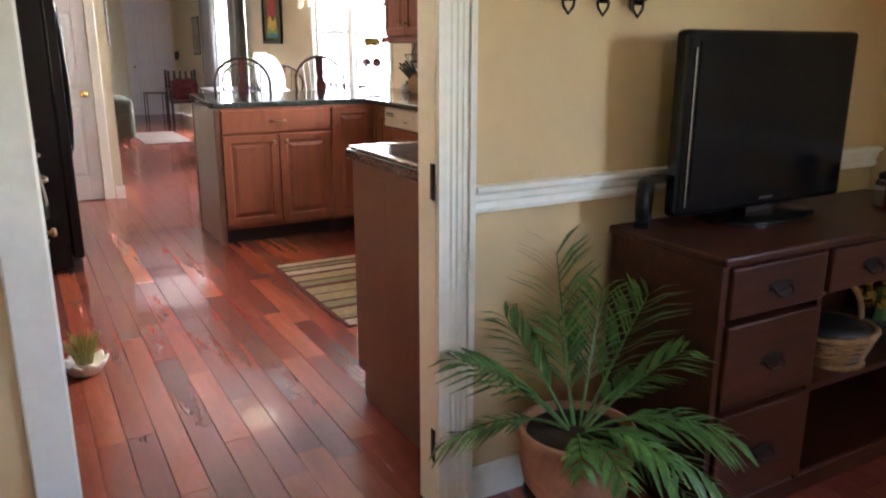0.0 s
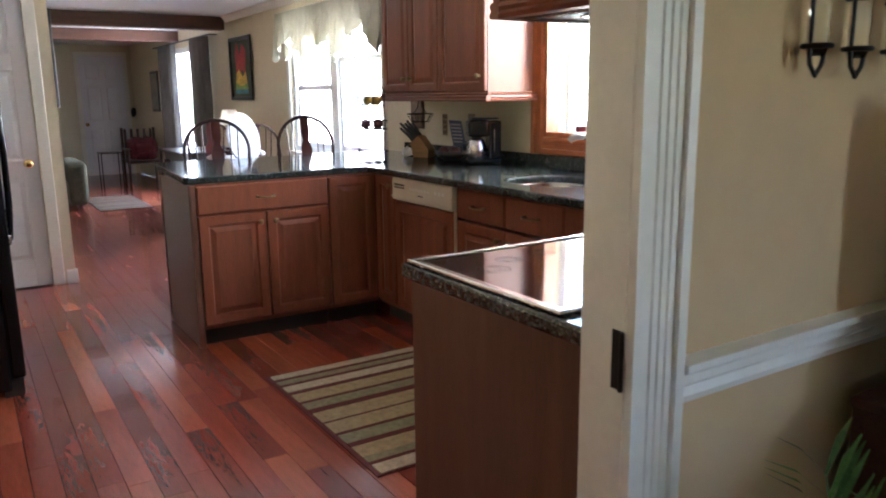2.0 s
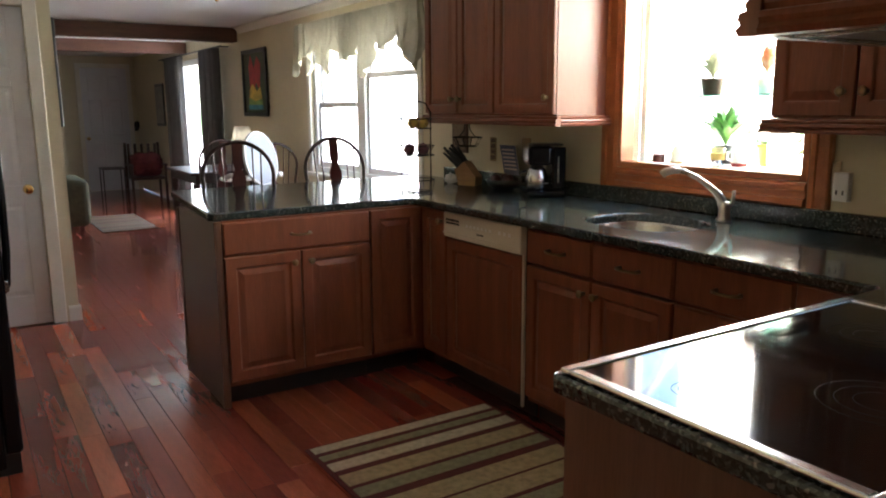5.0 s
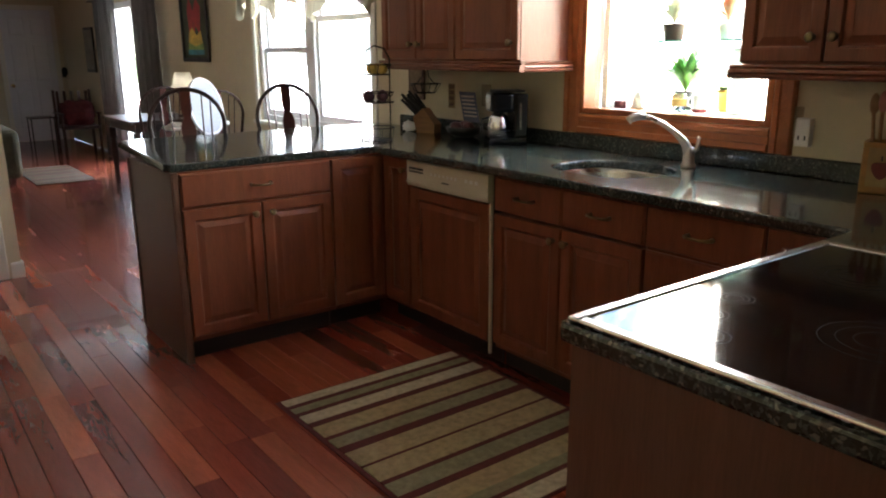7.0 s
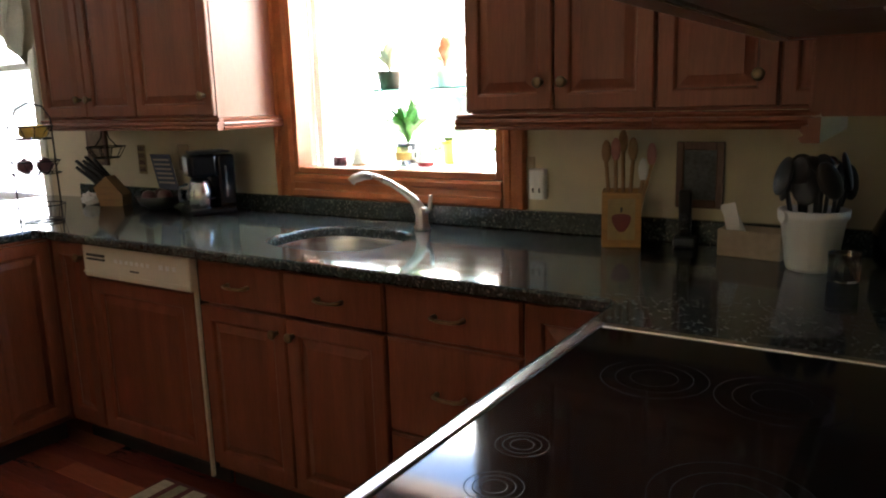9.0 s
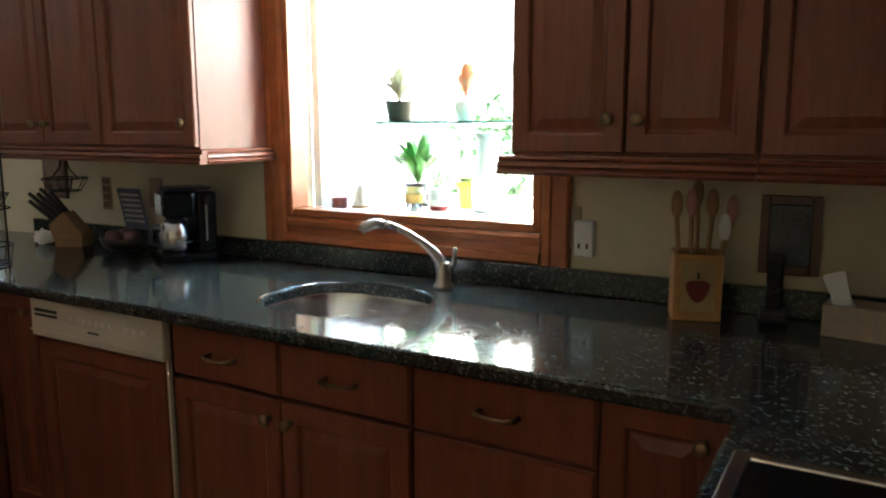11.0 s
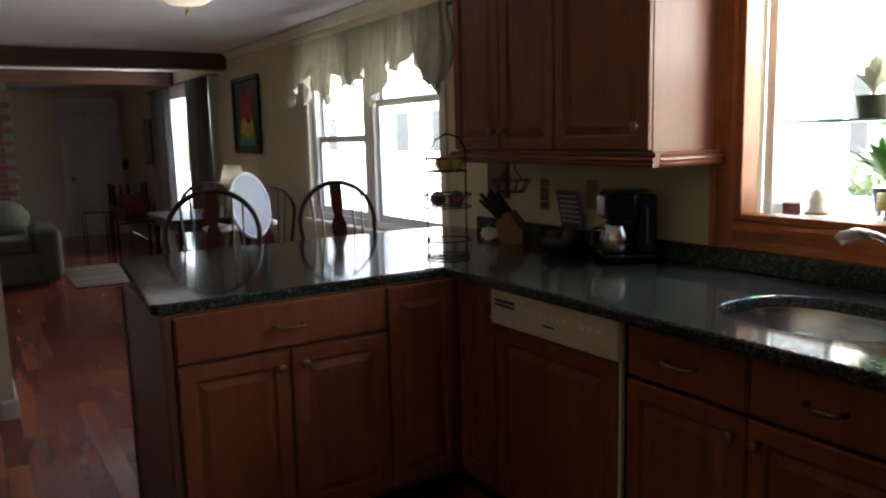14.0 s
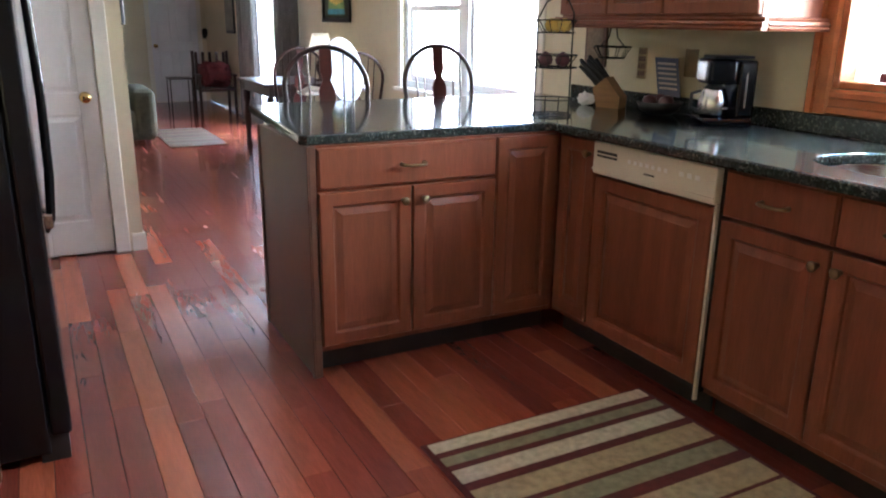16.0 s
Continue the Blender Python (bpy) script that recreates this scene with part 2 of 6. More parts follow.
def lathe(profile, steps=20, bm=None, at=(0, 0, 0)):
    """A turned solid from (radius, height) pairs."""
    bm = bm or bmesh.new()
    rings = []
    for r, z in profile:
        rings.append([bm.verts.new((at[0] + r * math.cos(2 * math.pi * k / steps), at[1] + r * math.sin(2 * math.pi * k / steps), at[2] + z)) for k in range(steps)])
    for a, b in zip(rings, rings[1:]):
        for k in range(steps):
            bm.faces.new((a[k], a[(k + 1) % steps], b[(k + 1) % steps], b[k]))
    bm.faces.new(rings[0][::-1])
    bm.faces.new(rings[-1])
    return bm


def tube(points, radius, steps=8, bm=None, closed=False):
    """A round bar along points; radius may be a list."""
    bm = bm or bmesh.new()
    pts = [Vector(p) for p in points]
    n = len(pts)
    rings = []
    side = None
    for i, p in enumerate(pts):
        a = pts[(i - 1) % n] if closed or i else pts[0]
        b = pts[(i + 1) % n] if closed or i < n - 1 else pts[-1]
        d = (b - a).normalized()
        if side is None:
            side = d.orthogonal().normalized()
        side = (side - d * side.dot(d)).normalized()
        up = d.cross(side)
        r = radius[i] if isinstance(radius, (list, tuple)) else radius
        rings.append([bm.verts.new(p + side * (r * math.cos(2 * math.pi * k / steps)) + up * (r * math.sin(2 * math.pi * k / steps))) for k in range(steps)])
    for i in range(n if closed else n - 1):
        a, b = rings[i], rings[(i + 1) % n]
        for k in range(steps):
            bm.faces.new((a[k], a[(k + 1) % steps], b[(k + 1) % steps], b[k]))
    if not closed:
        bm.faces.new(rings[0][::-1])
        bm.faces.new(rings[-1])
    return bm


def arc(cx, cz, rx, rz, a0, a1, n, y=0.0):
    return [(cx + rx * math.cos(radians(a0 + (a1 - a0) * i / n)), y, cz + rz * math.sin(radians(a0 + (a1 - a0) * i / n))) for i in range(n + 1)]


def slab(outline, z0, z1, bm=None):
    """A flat plate of any outline, lying level."""
    bm = bm or bmesh.new()
    lo = [bm.verts.new((x, y, z0)) for x, y in outline]
    hi = [bm.verts.new((x, y, z1)) for x, y in outline]
    bm.faces.new(lo[::-1])
    bm.faces.new(hi)
    n = len(outline)
    for i in range(n):
        bm.faces.new((lo[i], lo[(i + 1) % n], hi[(i + 1) % n], hi[i]))
    return bm


def sweep_x(profile, x0, x1, bm=None):
    """A moulding: a (y, z) profile drawn out along x."""
    bm = bm or bmesh.new()
    a = [bm.verts.new((x0, y, z)) for y, z in profile]
    b = [bm.verts.new((x1, y, z)) for y, z in profile]
    n = len(profile)
    for i in range(n):
        bm.faces.new((a[i], a[(i + 1) % n], b[(i + 1) % n], b[i]))
    bm.faces.new(a)
    bm.faces.new(b[::-1])
    return bm


def wall(name, axis, at0, at1, lo, hi, height, holes, material, base=0.0):
    """A wall along x or y with real openings (from, to, bottom, top)."""
    bm = bmesh.new()
    cuts = sorted({lo, hi, *[h[0] for h in holes], *[h[1] for h in holes]})
    for a, b in zip(cuts, cuts[1:]):
        spans = [(base, height)]
        for h in holes:
            if h[0] <= a + 1e-6 and h[1] >= b - 1e-6:
                spans = [s for p, q in spans for s in ((p, min(q, h[2])), (max(p, h[3]), q)) if s[1] - s[0] > 1e-4]
        for p, q in spans:
            if axis == 'y':
                box(bm, at0, at1, a, b, p, q)
            else:
                box(bm, a, b, at0, at1, p, q)
    bmesh.ops.remove_doubles(bm, verts=bm.verts[:], dist=1e-5)
    ob = part(name, bm, material)
    return tagged(ob, kind="structure")


def structure(name, bm, material, smooth=False):
    return tagged(part(name, bm, material, smooth=smooth), kind="structure")


# ---- large structure ----
CEIL, EAST, TVY, KITY = 2.205, 2.80, 1.434, 1.52
structure("subfloor", B(-2.6, 2.80, -3.0, 15.10, -0.12, -0.012), M_sub)
wall("wall_east", 'y', EAST, EAST + 0.14, 1.54, 15.25, CEIL, [(2.95, 3.93, 1.075, 2.085), (5.79, 7.62, 0.80, 1.95), (10.25, 12.2, 0.02, 1.98)], M_wall)
wall("wall_south", 'x', KITY - 0.012, KITY, -2.6, 2.79, CEIL, [(-0.022, 0.88, -0.1, 2.05)], M_wall)
wall("wall_family_room", 'x', TVY, KITY - 0.012, -2.6, 2.79, CEIL, [(-0.022, 0.88, -0.1, 2.05)], M_tan)
wall("wall_family_east", 'y', 2.66, 2.79, -3.0, TVY, CEIL, [(-1.35, -0.45, 1.05, 1.85)], M_tan)
wall("wall_family_south", 'x', -3.12, -3.0, -2.6, 2.79, CEIL, [(-1.4, -0.9, 1.2, 1.8)], M_tan)
wall("wall_family_west", 'y', -2.72, -2.6, -3.12, KITY, CEIL, [], M_tan)
wall("wall_west", 'y', -0.72, -0.60, KITY, 6.66, CEIL, [], M_wall)
wall("wall_pantry", 'x', 6.66, 6.76, -0.72, 0.70, CEIL, [(-0.18, 0.56, -0.1, 1.985)], M_wall)
wall("wall_hall", 'y', 0.60, 0.70, 6.76, 7.40, CEIL, [], M_wall)
wall("wall_pantry_back", 'x', 7.30, 7.40, -2.6, 0.60, CEIL, [], M_wall)
wall("wall_living_west", 'y', -2.72, -2.6, KITY, 15.25, CEIL, [], M_wall)
wall("wall_north", 'x', 15.10, 15.25, -2.6, 2.80, CEIL, [(1.948, 2.672, -0.1, 2.02)], M_wall)
structure("door_sill_north", B(1.948, 2.672, 15.15, 15.25, -0.12, 0.03), M_trim)
structure("ceiling", B(-2.8, 2.95, -3.2, 15.35, CEIL, CEIL + 0.1), M_ceiling)
for y in (9.55, 11.65):
    bm = B(0.2, 2.795, y, y + 0.15, CEIL - 0.15, CEIL - 0.004, 0.008)
    tagged(part("ceiling_beam", bm, M_beam), "dark rough-sawn wooden ceiling beam", "beam", "ceiling beams", "structure")

CROWN = [(0, 0), (-0.06, 0), (-0.06, -0.012), (-0.035, -0.03), (-0.015, -0.06), (0, -0.065)]
structure("trim_crown_east", shift(sweep_x(CROWN, -9.5, -1.55), pose(EAST, 0, CEIL - 0.003, 0, 0, -90)), M_trim)
BASE = [(0, 0), (-0.014, 0), (-0.014, 0.085), (-0.008, 0.1), (0, 0.1)]
RAIL = [(0, 0), (-0.012, 0), (-0.016, 0.012), (-0.012, 0.026), (-0.02, 0.034), (-0.02, 0.048), (-0.034, 0.058), (-0.034, 0.07), (0, 0.072)]
structure("trim_chair_rail", shift(sweep_x(RAIL, 0.963, 2.66), pose(0, TVY, 0.836)), M_trim)
structure("trim_chair_rail_east", shift(sweep_x(RAIL, -1.37, 1.5), pose(2.66, 0, 0.836, 0, 0, -90)), M_trim)
structure("trim_chair_rail_west", shift(sweep_x(RAIL, -2.6, -0.089), pose(0, TVY, 0.836)), M_trim)
structure("baseboard_family_room", shift(sweep_x(BASE, 0.963, 2.66), pose(0, TVY, 0)), M_trim)
structure("baseboard_family_west", shift(sweep_x(BASE, -2.6, -0.089), pose(0, TVY, 0)), M_trim)
structure("baseboard_east", shift(sweep_x(BASE, -10.2, -5.5), pose(EAST, 0, 0, 0, 0, -90)), M_trim)
structure("baseboard_pantry", shift(sweep_x(BASE, 0.64, 0.714), pose(0, 6.66, 0)), M_trim)
structure("baseboard_hall", shift(sweep_x(BASE, 6.66, 7.40), pose(0.70, 0, 0, 0, 0, 90)), M_trim)
structure("baseboard_north", shift(sweep_x(BASE, 0.0, 1.88), pose(0, 15.10, 0)), M_trim)

# doorway casing, fluted, with a jamb that shows its door hinge
FLUTE = [(0, 0), (0, -0.018)]
for k in range(3):
    c = 0.030 + k * 0.0165
    FLUTE += [(c - 0.006, -0.018), (c - 0.003, -0.0152), (c + 0.003, -0.0152), (c + 0.006, -0.018)]
FLUTE += [(0.082, -0.018), (0.084, -0.026), (0.100, -0.028), (0.102, 0)]


def casing(name, x, mirror):
    bm = bmesh.new()
    pts = [(-u if mirror else u, v) for u, v in FLUTE]
    slab(pts, 0.0, 2.13, bm)
    return structure(name, shift(bm, pose(x, TVY - 0.001, 0)), M_trim)


casing("trim_casing_east", 0.860, False)
structure("trim_casing_west", B(-0.088, -0.004, TVY - 0.018, TVY - 0.001, 0, 2.13, 0.004), M_trim)
structure("trim_casing_head", B(-0.088, 0.962, TVY - 0.02, TVY - 0.001, 2.131, 2.176), M_trim)
structure("trim_jamb_east", B(0.858, 0.878, TVY - 0.004, KITY + 0.004, 0, 2.05, 0.002), M_trim)
structure("trim_jamb_west", B(-0.022, -0.002, TVY - 0.004, KITY + 0.004, 0, 2.05, 0.002), M_trim)
structure("trim_jamb_head", B(-0.002, 0.858, TVY - 0.004, KITY + 0.004, 2.03, 2.05), M_trim)
for z, dy in ((0.925, 0.010), (0.20, 0.010)):
    hinge = thing("door_hinge", (0.856, TVY + dy, z), "dark bronze door hinge left on the white jamb", "hinge", "jamb hinges", "structure")
    part("leaf", B(-0.0005, 0.002, -0.010, 0.010, -0.045, 0.045), M_iron, hinge)
    part("knuckle", lathe([(0.004, -0.045), (0.004, 0.045)], 10, at=(-0.003, -0.012, 0)), M_iron, hinge)

# ---- windows and doors of the setting ----
# sink window: a garden window that stands out from the wall
gw = thing("window_1", (2.80, 3.44, 1.075), "stained wooden sink window opening into a white garden window", "window", kind="structure")
CAS = [(0, 0), (0, -0.010), (0.012, -0.020), (0.030, -0.020), (0.034, -0.014), (0.060, -0.014), (0.064, -0.024), (0.085, -0.028), (0.092, -0.022), (0.092, 0)]


# mitred casing round the opening, local: x towards the room is -, y along the wall
for nm, a, b in (("casing_left", (0, 0.49, 0), (0, 0.49, 1.01)), ("casing_right", (0, -0.49, 0), (0, -0.49, 1.01))):
    sgn = 1 if nm == "casing_left" else -1
    bm = bmesh.new()
    slab([(v, sgn * u) for u, v in CAS], -0.092, 1.10, bm)
    part(nm, shift(bm, pose(-0.001, a[1], 0)), M_casing, gw)
part("casing_sill", shift(sweep_x([(v, -u) for u, v in CAS], -0.488, 0.488), pose(-0.001, 0, 0, 0, 0, -90)), M_casing, gw)
part("casing_head", shift(sweep_x([(v, u) for u, v in CAS], -0.488, 0.488), pose(-0.001, 0, 1.01, 0, 0, -90)), M_casing, gw)
for nm, y0, y1 in (("reveal_left", 0.462, 0.489), ("reveal_right", -0.489, -0.462)):
    part(nm, B(-0.012, 0.075, y0, y1, 0.002, 1.008, 0.003), M_casing, gw)
part("reveal_sill", B(-0.012, 0.075, -0.462, 0.462, 0.002, 0.028, 0.003), M_casing, gw)
part("reveal_head", B(-0.012, 0.075, -0.462, 0.462, 0.982, 1.008, 0.003), M_casing, gw)
part("window_sill", B(0.076, 0.60, -0.489, 0.489, -0.03, 0.012, 0.003), M_vinyl, gw, "white garden window shelf floor")
for y in (-0.487, 0.452):
    part("window_frame", B(0.55, 0.60, y, y + 0.035, 0.013, 0.555), M_vinyl, gw)
    part("window_frame", B(0.141, 0.18, y, y + 0.035, 0.013, 1.0), M_vinyl, gw)
    part("window_frame", B(0.18, 0.55, y, y + 0.035, 0.013, 0.05), M_vinyl, gw)
    bar = tube([(0.16, y + 0.017, 0.98), (0.57, y + 0.017, 0.55)], 0.022, 6)
    part("window_frame", bar, M_vinyl, gw)
    pane = part("pane", B(0.18, 0.55, y + 0.015, y + 0.019, 0.05, 0.54), M_pane, gw)
    pane.visible_shadow = False
part("window_frame", B(0.55, 0.60, -0.452, 0.452, 0.50, 0.555), M_vinyl, gw)
part("window_frame", B(0.55, 0.60, -0.452, 0.452, 0.013, 0.05), M_vinyl, gw)
pane = part("pane", B(0.574, 0.578, -0.452, 0.452, 0.05, 0.50), M_pane, gw)
pane.visible_shadow = False
part("window_shelf", B(0.20, 0.44, -0.45, 0.45, 0.325, 0.333), M_shelfglass, gw, "green-edged glass shelf")
part("shelf_edge", B(0.1955, 0.1995, -0.45, 0.45, 0.3245, 0.3335), mat("teal_glass_edge", (0.16, 0.55, 0.52), 0.15), gw, "teal polished glass edge")

# dining window: two double-hung sashes with a wide mullion
dw_win = thing("window_2", (2.80, 6.705, 0.80), "white vinyl twin double-hung dining window", "window", kind="structure")
H2, W2 = 1.15, 0.915
for y0, y1 in ((-W2 + 0.002, -W2 + 0.06), (-0.07, 0.07), (W2 - 0.06, W2 - 0.002)):
    part("window_frame", B(0.02, 0.11, y0, y1, 0.002, H2 - 0.002, 0.004), M_vinyl, dw_win)
for a, b in ((-W2 + 0.06, -0.07), (0.07, W2 - 0.06)):
    part("window_frame", B(0.02, 0.11, a, b, 0.002, 0.05, 0.004), M_vinyl, dw_win)
    part("window_frame", B(0.02, 0.11, a, b, H2 - 0.05, H2 - 0.002, 0.004), M_vinyl, dw_win)
    for x, z0, z1 in ((0.045, 0.05, 0.82), (0.075, 0.78, 1.10)) if a < 0 else ((0.045, 0.05, 0.60), (0.075, 0.56, 1.10)):
        sash = part("sash", box(box(box(B(x, x + 0.03, a, a + 0.04, z0, z1), x, x + 0.03, b - 0.04, b, z0, z1), x, x + 0.03, a + 0.04, b - 0.04, z0, z0 + 0.045), x, x + 0.03, a + 0.04, b - 0.04, z1 - 0.04, z1), M_vinyl, dw_win)
        pane = part("pane", B(x + 0.013, x + 0.017, a + 0.04, b - 0.04, z0 + 0.045, z1 - 0.04), M_pane, sash)
        pane.visible_shadow = False
for y0, y1 in ((-W2 - 0.06, -W2 + 0.001), (W2 - 0.001, W2 + 0.06)):
    part("casing", B(-0.016, -0.001, y0, y1, -0.02, H2 + 0.06, 0.003), M_trim, dw_win)
part("casing", B(-0.016, -0.001, -W2, W2, H2, H2 + 0.06, 0.003), M_trim, dw_win)
part("window_sill", B(-0.05, 0.02, -W2 - 0.07, W2 + 0.07, -0.03, 0.001, 0.004), M_trim, dw_win)

# patio door
pd = thing("door_1", (2.80, 11.225, 0.02), "white sliding glass patio door with daylight behind", "door", kind="structure")
for y0, y1 in ((-0.974, -0.90), (-0.05, 0.05), (0.90, 0.974)):
    part("door_frame", B(0.02, 0.11, y0, y1, 0.0, 1.958, 0.004), M_vinyl, pd)
for a, b in ((-0.90, -0.05), (0.05, 0.90)):
    part("door_frame", B(0.02, 0.11, a, b, 0, 0.09), M_vinyl, pd)
    part("door_frame", B(0.02, 0.11, a, b, 1.88, 1.958), M_vinyl, pd)
    pane = part("pane", B(0.06, 0.064, a, b, 0.09, 1.88), M_pane, pd)
    pane.visible_shadow = False
hd = part("door_handle", tube([(-0.01, -0.02, 0.86), (-0.05, -0.02, 0.86), (-0.05, 0.10, 0.86)], 0.011), M_bronze, pd)


def panel_door(name, x0, width, height, y, knob_x, label, rows, face_material):
    """A panelled door in a wall along x, its face towards -y."""
    d = thing(name, (x0, y, 0), label, "door", kind="structure")
    t, st = 0.035, 0.095
    part("door_panel", B(0, width, 0.012, t, 0.008, height), face_material, d)
    cols = [(st, width / 2 - 0.04), (width / 2 + 0.04, width - st)]
    zs = [0.008] + [z for r in rows for z in r] + [height]
    part("stile", B(0, st, 0, 0.0125, 0.008, height, 0.003), face_material, d)
    part("stile", B(width - st, width, 0, 0.0125, 0.008, height, 0.003), face_material, d)
    part("stile", B(cols[0][1], cols[1][0], 0, 0.0125, 0.008, height, 0.003), face_material, d)
    for i in range(0, len(zs), 2):
        for c in cols:
            part("rail", B(c[0], c[1], 0.0, 0.0125, zs[i], zs[i + 1], 0.003), face_material, d)
    for z0, z1 in rows:
        for c in cols:
            bm = bmesh.new()
            lo = [bm.verts.new((x, 0.012, z)) for x, z in ((c[0] + 0.012, z0 + 0.012), (c[1] - 0.012, z0 + 0.012), (c[1] - 0.012, z1 - 0.012), (c[0] + 0.012, z1 - 0.012))]
            hi = [bm.verts.new((x, 0.004, z)) for x, z in ((c[0] + 0.035, z0 + 0.035), (c[1] - 0.035, z0 + 0.035), (c[1] - 0.035, z1 - 0.035), (c[0] + 0.035, z1 - 0.035))]
            bm.faces.new(hi)
            for k in range(4):
                bm.faces.new((lo[k], lo[(k + 1) % 4], hi[(k + 1) % 4], hi[k]))
            part("raised_panel", bm, face_material, d)
    k = lathe([(0.030, 0), (0.030, 0.006), (0.012, 0.010), (0.011, 0.03), (0.022, 0.036), (0.029, 0.05), (0.026, 0.064), (0.012, 0.07)], 18)
    part("door_handle", shift(k, pose(knob_x, 0, 0.875, 90, 0, 0)), M_brass, d, "polished brass knob", smooth=True)
    return d


panel_door("door_2", -0.165, 0.71, 1.97, 6.668, 0.645, "white six-panel pantry door with a brass knob", [(0.20, 0.78), (0.90, 1.50), (1.61, 1.86)], M_door)
structure("trim_pantry_casing_east", B(0.548, 0.625, 6.642, 6.659, 0, 2.05, 0.004), M_trim)
structure("trim_pantry_casing_west", B(-0.245, -0.17, 6.642, 6.659, 0, 2.05, 0.004), M_trim)
structure("trim_pantry_casing_head", B(-0.17, 0.548, 6.642, 6.659, 1.975, 2.05, 0.004), M_trim)
panel_door("door_3", 1.950, 0.720, 2.025, 15.11, 0.06, "white six-panel front door in the far living room", [(0.2, 0.80), (0.93, 1.52), (1.63, 1.90)], M_door)
structure("trim_front_casing_east", B(2.664, 2.73, 15.082, 15.099, 0, 2.09, 0.004), M_trim)
structure("trim_front_casing_west", B(1.885, 1.956, 15.082, 15.099, 0, 2.09, 0.004), M_trim)
structure("trim_front_casing_head", B(1.956, 2.664, 15.082, 15.099, 2.022, 2.09, 0.004), M_trim)

# ---- kitchen cabinets ----


def raised_front(bm, x0, x1, z0, z1, y=0.0, rail=0.055, flat=False):
    """A door or drawer front in one piece: moulded frame, groove and raised field; 21 mm proud of y."""
    if flat or (z1 - z0) < 0.17 or (x1 - x0) < 0.13:
        prof = [(0, 0), (0, -0.012), (0.003, -0.014), (0.006, -0.020)]
    else:
        r = min(rail, (x1 - x0) * 0.3)
        g = min(0.024, (x1 - x0 - 2 * r) * 0.25)
        prof = [(0, 0), (0, -0.016), (0.004, -0.021), (r - 0.008, -0.021), (r - 0.003, -0.018), (r, -0.011), (r + 0.006, -0.011), (r + 0.006 + g, -0.0195)]
    rings = [[bm.verts.new(p) for p in ((x0 + i, y + d, z0 + i), (x1 - i, y + d, z0 + i), (x1 - i, y + d, z1 - i), (x0 + i, y + d, z1 - i))] for i, d in prof]
    bm.faces.new(rings[0][::-1])
    bm.faces.new(rings[-1])
    for a, b in zip(rings, rings[1:]):
        for k in range(4):
            bm.faces.new((a[k], a[(k + 1) % 4], b[(k + 1) % 4], b[k]))
    return bm


def knob(parent, x, z, y=-0.021):
    k = lathe([(0.008, 0), (0.006, 0.012), (0.014, 0.02), (0.016, 0.026), (0.010, 0.032)], 12)
    part("knob", shift(k, pose(x, y, z, 90, 0, 0)), M_bronze, parent, "antique brass knob", smooth=True)


def pull(parent, x, z, y=-0.021, w=0.045):
    pts = [(x - w, y, z), (x - w, y - 0.022, z), (x - w * 0.5, y - 0.03, z - 0.002), (x + w * 0.5, y - 0.03, z - 0.002), (x + w, y - 0.022, z), (x + w, y, z)]
    part("handle", tube(pts, [0.008, 0.006, 0.005, 0.005, 0.006, 0.008], 8), M_bronze, parent, "antique brass bow pull", smooth=True)


def base_cabinet(at, width, fronts, label, depth=0.60, kick=True, height=0.872):
    """fronts: (kind, x0, x1, z0, z1, knob place or None) in the unit's own plane, front at y = 0."""
    c = thing("base_cabinet", at, label, "cabinet", "kitchen base cabinets")
    bm = B(0.001, width - 0.001, 0, depth, 0.10, height)
    part("body", bm, M_cherry, c)
    if kick:
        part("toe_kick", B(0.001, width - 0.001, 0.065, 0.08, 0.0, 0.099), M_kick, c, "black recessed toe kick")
    for kind, x0, x1, z0, z1, kx in fronts:
        f = part("drawer" if kind == "drawer" else "door", raised_front(bmesh.new(), x0 + 0.003, x1 - 0.003, z0, z1, flat=(kind == "drawer")), M_cherry, c)
        if kind == "drawer":
            pull(f, (x0 + x1) / 2, (z0 + z1) / 2)
        elif kx is not None:
            knob(f, kx, z1 - 0.05)
    return c


FX, PY = 2.120, 4.625          # faces of the sink run and of the peninsula
WEST = lambda y: pose(FX, y, 0, 0, 0, -90)
DR = (0.715, 0.862)
DO = (0.125, 0.705)
# peninsula, facing the cooktop
base_cabinet(pose(1.075, PY, 0), 0.73, [("drawer", 0, 0.73, *DR, 0), ("door", 0, 0.365, *DO, 0.325), ("door", 0.365, 0.73, *DO, 0.408)], "cherry base cabinet with one drawer above two raised-panel doors")
base_cabinet(pose(1.806, PY, 0), 0.31, [("door", 0, 0.29, 0.125, 0.862, None)], "narrow cherry corner cabinet with a tall raised-panel door")
# sink run
base_cabinet(WEST(4.623), 0.245, [("door", 0.02, 0.245, 0.125, 0.862, 0.215)], "narrow cherry corner cabinet beside the dishwasher")
base_cabinet(WEST(3.752), 0.78, [("drawer", 0, 0.39, *DR, 0), ("drawer", 0.39, 0.78, *DR, 0), ("door", 0, 0.39, *DO, 0.355), ("door", 0.39, 0.78, *DO, 0.425)], "cherry sink cabinet with two drawers and two doors", height=0.70)
base_cabinet(WEST(2.970), 0.435, [("drawer", 0, 0.435, *DR, 0), ("drawer", 0, 0.435, 0.425, 0.705, 0), ("drawer", 0, 0.435, 0.125, 0.415, 0)], "cherry cabinet with a stack of three drawers")
base_cabinet(WEST(2.534), 0.28, [("door", 0, 0.25, 0.125, 0.862, 0.2)], "narrow cherry corner cabinet beside the cooktop")
